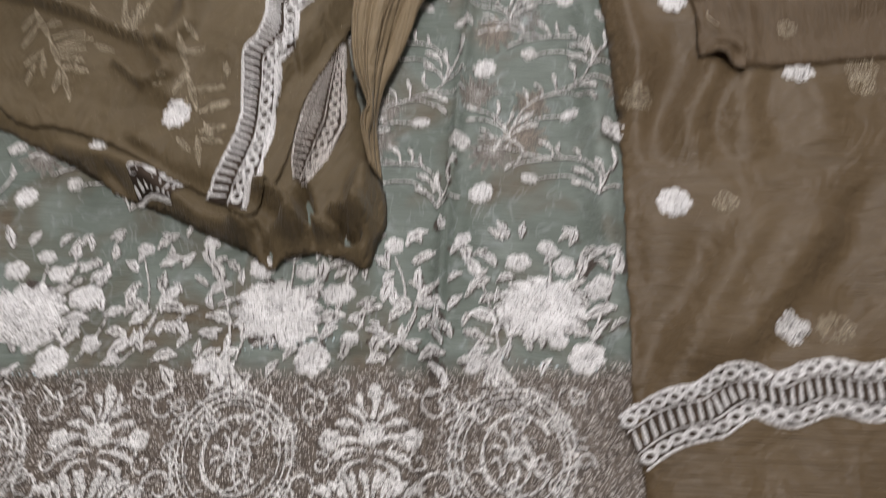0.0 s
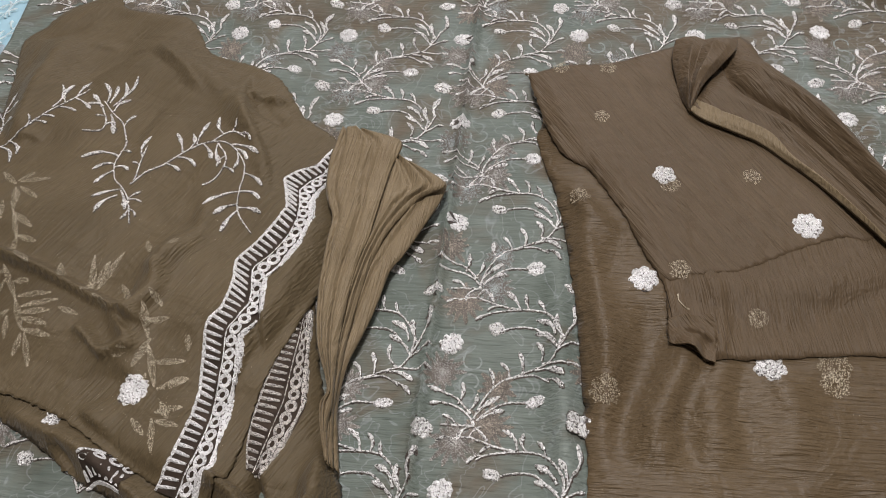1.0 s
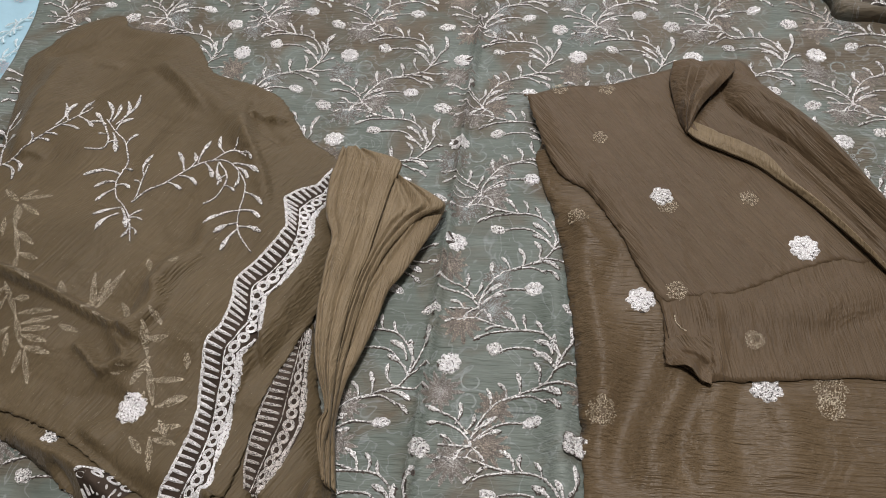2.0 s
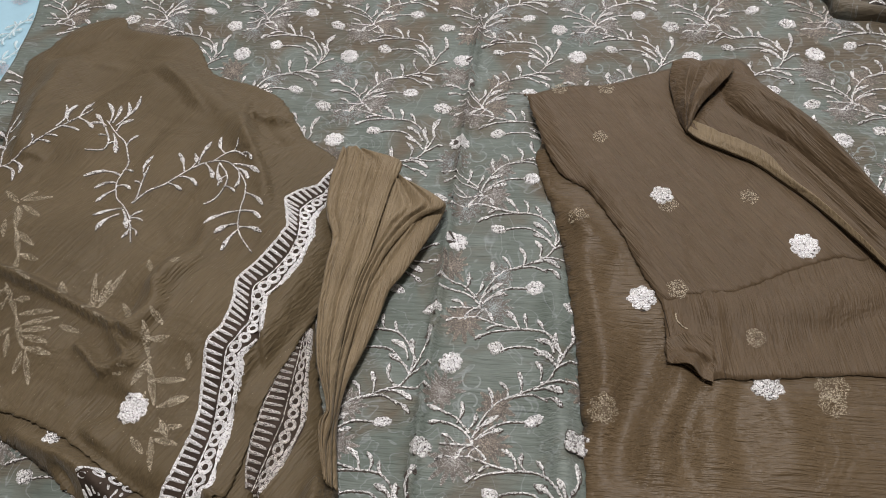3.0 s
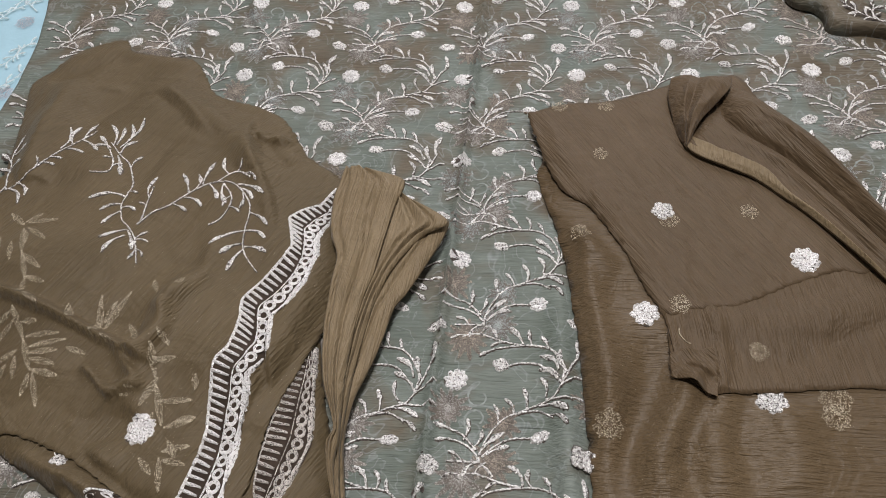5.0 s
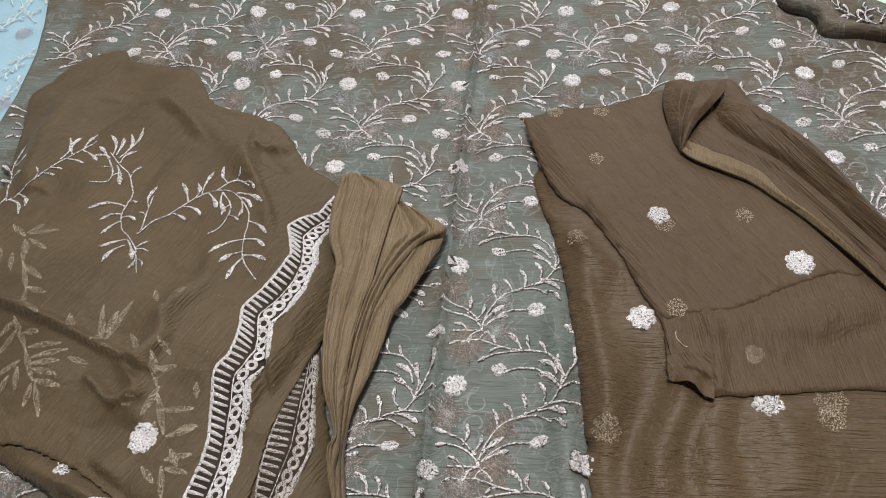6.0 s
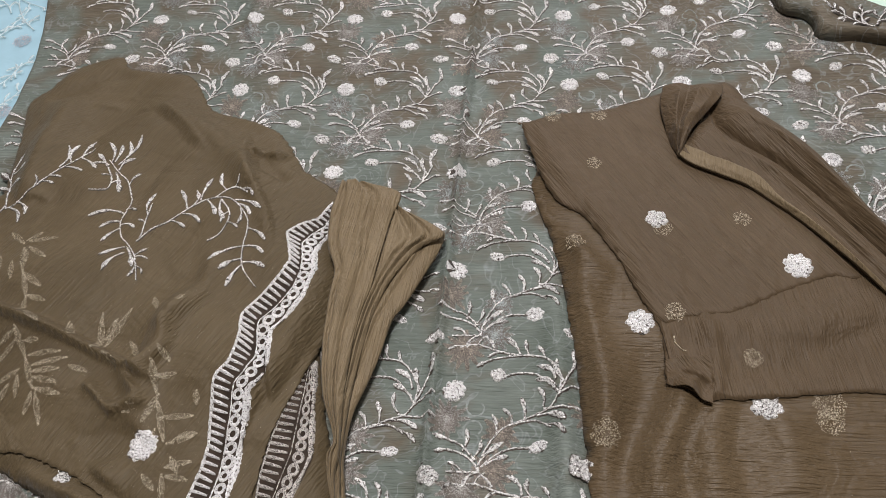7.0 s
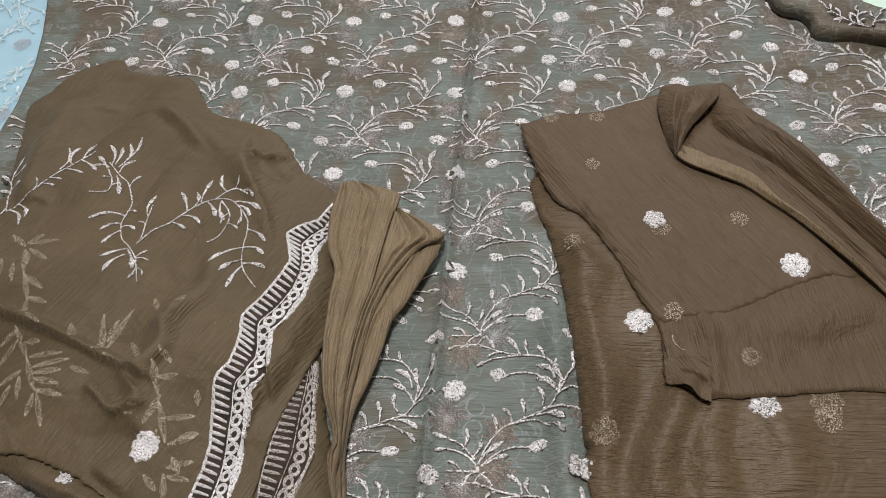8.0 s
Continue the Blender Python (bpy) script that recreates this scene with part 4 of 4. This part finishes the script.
ruled_sheet("turned_corner", metres(FLAP_LIP), metres(FLAP_OUTER), z_flap, brown_fold, piece, 110, 90)


def z_knot(u, v, x, y):
    arch = np.interp(v, (0, 0.12, 0.3, 0.45, 0.62, 0.85, 1), (0.021, 0.030, 0.038, 0.033, 0.042, 0.040, 0.034))
    return np.maximum(0.021 + (arch - 0.021) * np.clip(np.minimum(u / 0.3 + 0.35, (1.08 - u) / 0.3), 0.1, 1) + 0.001 * np.sin(u * 14 + v * 9), z_fold(x, y) + 0.0015)


ruled_sheet("pinched_fold", metres(KNOT_LEFT), metres(KNOT_RIGHT), z_knot, brown_fold, piece, 50, 50)
lip = np.array(metres(FLAP_LIP))
inner = lip + (np.array(metres(FLAP_OUTER)) - lip) * np.interp(np.linspace(0, 1, len(lip)), (0, 0.15, 0.25, 0.5, 0.6, 1), (0.02, 0.05, 0.17, 0.15, 0.07, 0.03))[:, None]
ruled_sheet("selvage", lip, inner, lambda u, v, x, y: z_flap(u, v * np.interp(u, (0, 0.15, 0.25, 0.5, 0.6, 1), (0.02, 0.05, 0.17, 0.15, 0.07, 0.03)), x, y) + 0.0017, brown_sleeve, piece, 110, 12, "paler selvage of the turned-back corner")

# ---- pale fabrics under the edges ----
blue = thing("blue_fabric", "pale blue embroidered cotton fabric under the green one", "fabric")
laid_sheet("sheet", [p for p in ((-1.0, 0.1), (-0.40, 0.1), (-0.40, 0.95), (-1.0, 0.95)) for _ in (0, 1)], lambda x, y: -0.004 + 0.002 * wavy(x, y, 0.3, 21), blue_cloth, blue, 0.03)
mint = thing("mint_fabric", "pale mint cotton fabric under the green one", "fabric")
laid_sheet("sheet", [p for p in ((0.3, 0.3), (1.0, 0.3), (1.0, 0.95), (0.3, 0.95)) for _ in (0, 1)], lambda x, y: -0.004 + 0.002 * wavy(x, y, 0.3, 22), mint_cloth, mint, 0.03)


# ---- stitching on the brown cloths ----
def dotted(spots, height, parent, lift=0.0016):
    for a, b, r, n in spots:
        st = Stitching(height)
        if n > 5:
            st.bloom(a / 1000, b / 1000, r / 1000, n, lift)
        else:
            for i in range(n):
                w = i * 6.283 / n + a
                st.bloom(a / 1000 + r * 0.00052 * math.cos(w), b / 1000 + r * 0.00052 * math.sin(w), r * 0.00052, 5, lift)
        st.part("embroidered_dot", white_thread if n > 5 else silver, parent)


def ghosts(spots, height, parent):
    for a, b, r, n in spots:
        st = Stitching(height)
        st.speck_bloom(a / 1000, b / 1000, r / 1000, n)
        st.part("stitches_showing_through", gold_specks, parent)


z_fold_top = lambda x, y: z_fold(x, y) + 0.0004
dotted(FOLD_BLOOMS, z_fold_top, piece)
dotted(PANEL_BLOOMS, z_panel, panel)
dotted(SHAWL_BLOOMS, z_shawl, shawl)
dotted(UNDER_BLOOM, z_under, shawl)
ghosts(FOLD_GHOSTS, z_fold_top, piece)
ghosts(PANEL_GHOSTS, z_panel, panel)
st = Stitching(z_fold_top, ground=False)
st.stem(metres(STRAY_THREAD), 0.0005)
st.part("stray_thread", gold_specks, piece)
for stems, leaves in zip(SPRIG_STEMS + LONG_STEMS, SPRIG_LEAVES + LONG_LEAVES):
    st = Stitching(z_shawl)
    st.stem(metres(stems), 0.0008)
    for q in leaves:
        st.leaf(*(k / 1000 for k in q), 0.88)
    st.part("sprig", silver, shawl)
for leaves in GHOST_LEAVES:
    st = Stitching(z_shawl)
    for q in leaves:
        st.speck_leaf(*(k / 1000 for k in q), 1.05, 1.5)
    st.part("stitches_showing_through", gold_specks, shawl)
st = Stitching(z_shawl, ground=False)
gx, gy = rng.normal(-0.28, 0.075, 1500), rng.normal(0.06, 0.085, 1500)
keep = edge_distance(gx, gy, shawl_loop)[1]
st.specks(gx[keep], gy[keep], 0.00038)
tagged(st.part("stray_glint", gold_specks, shawl), kind="stuff")
st = Stitching(z_panel, ground=False)
gx, gy = rng.uniform(0.1, 0.42, 700), rng.uniform(-0.3, 0.12, 700)
keep = edge_distance(gx, gy, panel_loop)[1]
st.specks(gx[keep], gy[keep], 0.00032)
tagged(st.part("stray_glint", gold_specks, panel), kind="stuff")
for a, b, r, n in BLUE_BLOOMS:
    st = Stitching(lambda x, y: -0.0028 + 0.002 * wavy(x, y, 0.3, 21))
    st.speck_bloom(a / 1000, b / 1000, r / 1000, n, 1.6)
    st.part("faded_flower", lilac_thread, blue)
for a, b, c, d, n, k in BLUE_SPRIGS:
    st = Stitching(lambda x, y: -0.003 + 0.002 * wavy(x, y, 0.3, 21))
    st.spray(a / 1000, b / 1000, c / 1000, d / 1000, n, k)
    st.part("sprig", pale_thread, blue, under=blue_shade)


# ---- scalloped lace bands: dark ground, cords, bars and rings ----
def pieces_of_lace(thread):
    """A bar and an oval ring."""
    s = Stitching(lambda x, y: 0 * x, ground=False)
    s.ribbon(np.stack([np.linspace(-0.0075, 0.0075, 7), np.zeros(7)], 1), np.array([0.0013, 0.0015, 0.0016, 0.0015, 0.0013, 0.0011, 0.0007]), 0.0014)
    bar = bpy.data.meshes.new("bar")
    bar.from_pydata(s.verts, [], s.faces)
    verts, faces = [], []
    for i in range(16):
        a = i * 6.283 / 16
        for r, z in ((0.0020, -0.0001), (0.0033, 0.0015), (0.0047, -0.0001)):
            verts.append((r * math.cos(a), r * 1.3 * math.sin(a), z))
    for i in range(16):
        for j in range(2):
            p, q = i * 3 + j, (i + 1) % 16 * 3 + j
            faces.append((p, p + 1, q + 1, q))
    ring = bpy.data.meshes.new("ring")
    ring.from_pydata(verts, [], faces)
    for me in (bar, ring):
        me.materials.append(thread)
        me.polygons.foreach_set("use_smooth", [True] * len(me.polygons))
    return bar, ring


BAR, RING = pieces_of_lace(white_thread)
DULL_BAR, DULL_RING = pieces_of_lace(old_silver)


def two_sides(path, width, scallop=0.055):
    """Both edges of a band along a middle line, with scallops."""
    line = smooth_line(metres(path), 0.002)
    way = np.gradient(line, axis=0)
    side = np.stack([-way[:, 1], way[:, 0]], 1) / np.linalg.norm(way, axis=1)[:, None]
    wave = 0.0035 * (np.abs(np.sin(np.arange(len(line)) * 0.002 / scallop * 3.1416)) - 0.5)
    return line + side * (wave - width / 2)[:, None], line + side * (wave + width / 2)[:, None]


def evenly(points, n):
    p = np.asarray(points, float)
    run = np.concatenate([[0], np.cumsum(np.linalg.norm(np.diff(p, axis=0), axis=1))])
    s = np.linspace(0, run[-1], n)
    p = np.stack([np.interp(s, run, p[:, k]) for k in (0, 1)], 1)
    p[1:-1] = (p[:-2] + 2 * p[1:-1] + p[2:]) / 4
    return p


def lace_band(first, second, height, parent, rows, cords, thread=white_thread):
    """rows: the mesh, where it begins and ends across the band (0 to 1), the gap, the slant; cords: place and half width."""
    n = int(np.linalg.norm(np.diff(np.asarray(first, float), axis=0), axis=1).sum() / 0.002)
    a, b = evenly(first, n), evenly(second, n)
    across = lambda k: a * (1 - k) + b * k
    middle = across(0.5)
    run = np.concatenate([[0], np.cumsum(np.linalg.norm(np.diff(middle, axis=0), axis=1))])
    st = Stitching(height)
    p = np.stack([across(k) for k in np.linspace(0, 1, 9)], 1)
    st.add(p[..., 0], p[..., 1], np.full(p.shape[:2], 0.0007), [tuple(reversed(f)) for f in grid_faces(n, 9)])
    band = st.part("lace_band", tape, parent, "dark lace ground with white stitching")
    for k, w in cords:
        st = Stitching(height, ground=False)
        line = across(k)
        swell = 1 + 0.35 * np.sin(run / 0.055 * 6.283) * (w > 0.002) + rng.normal(0, 0.16, n)
        st.ribbon(line, w * np.clip(swell, 0.5, 1.7), 0.0017)
        st.part("cord", thread, band)
    for me, k0, k1, gap, slant in rows:
        at, lo, hi = across((k0 + k1) / 2), across(k0), across(k1)
        for s in np.arange(gap / 2, run[-1], gap):
            (x, y), (lx, ly), (hx, hy) = ([np.interp(s + e, run, q[:, c]) for c in (0, 1)] for q, e in ((at, 0), (lo, -slant), (hi, slant)))
            q = np.array([[x, y], [x + 0.006, y], [x, y + 0.006], [x - 0.006, y], [x, y - 0.006]])
            z = height(q[:, 0], q[:, 1])
            tilt = Vector(((z[3] - z[1]) / 0.012, (z[4] - z[2]) / 0.012, 1)).normalized()
            ob = new(me.name.split(".")[0], me)
            ob.parent = band
            spin = Matrix.Rotation(math.atan2(hy - ly, hx - lx) + rng.normal(0, 0.06), 4, "Z")
            ob.matrix_basis = Matrix.Translation((x, y, z.mean() + 0.0011)) @ Vector((0, 0, 1)).rotation_difference(tilt).to_matrix().to_4x4() @ spin
            wide = math.hypot(hx - lx, hy - ly)
            sc = rng.uniform(0.9, 1.1)
            ob.scale = (wide / 0.015, sc, 1) if "bar" in me.name else (wide / 0.009 * sc, sc, 1)


lace_band(metres(SHAWL_LACE_WEST), metres(SHAWL_LACE_EAST), z_shawl, shawl, [(BAR, 0.05, 0.48, 0.0062, -0.001), (RING, 0.58, 0.86, 0.0112, 0)],
          [(0.03, 0.0018), (0.55, 0.0008), (0.95, 0.0028)])
lace_band(metres(SLEEVE_LACE_WEST), metres(SLEEVE_LACE_EAST), z_under, shawl, [(DULL_BAR, 0.06, 0.48, 0.0062, 0.0), (DULL_RING, 0.6, 0.86, 0.0108, 0)],
          [(0.03, 0.0012), (0.54, 0.0006), (0.94, 0.0024)], old_silver)
lace_band(*two_sides(CUFF_LACE, 0.023), z_under, shawl, [(BAR, 0.1, 0.55, 0.006, 0), (RING, 0.62, 0.9, 0.011, 0)], [(0.03, 0.0014), (0.95, 0.0018)])
lace_band(*two_sides(PANEL_LACE, 0.038), z_panel, panel, [(RING, 0.05, 0.25, 0.0108, 0), (BAR, 0.34, 0.66, 0.0066, 0.001), (RING, 0.74, 0.95, 0.0108, 0)],
          [(0.0, 0.0012), (0.3, 0.0008), (0.7, 0.0008), (0.99, 0.0018)])
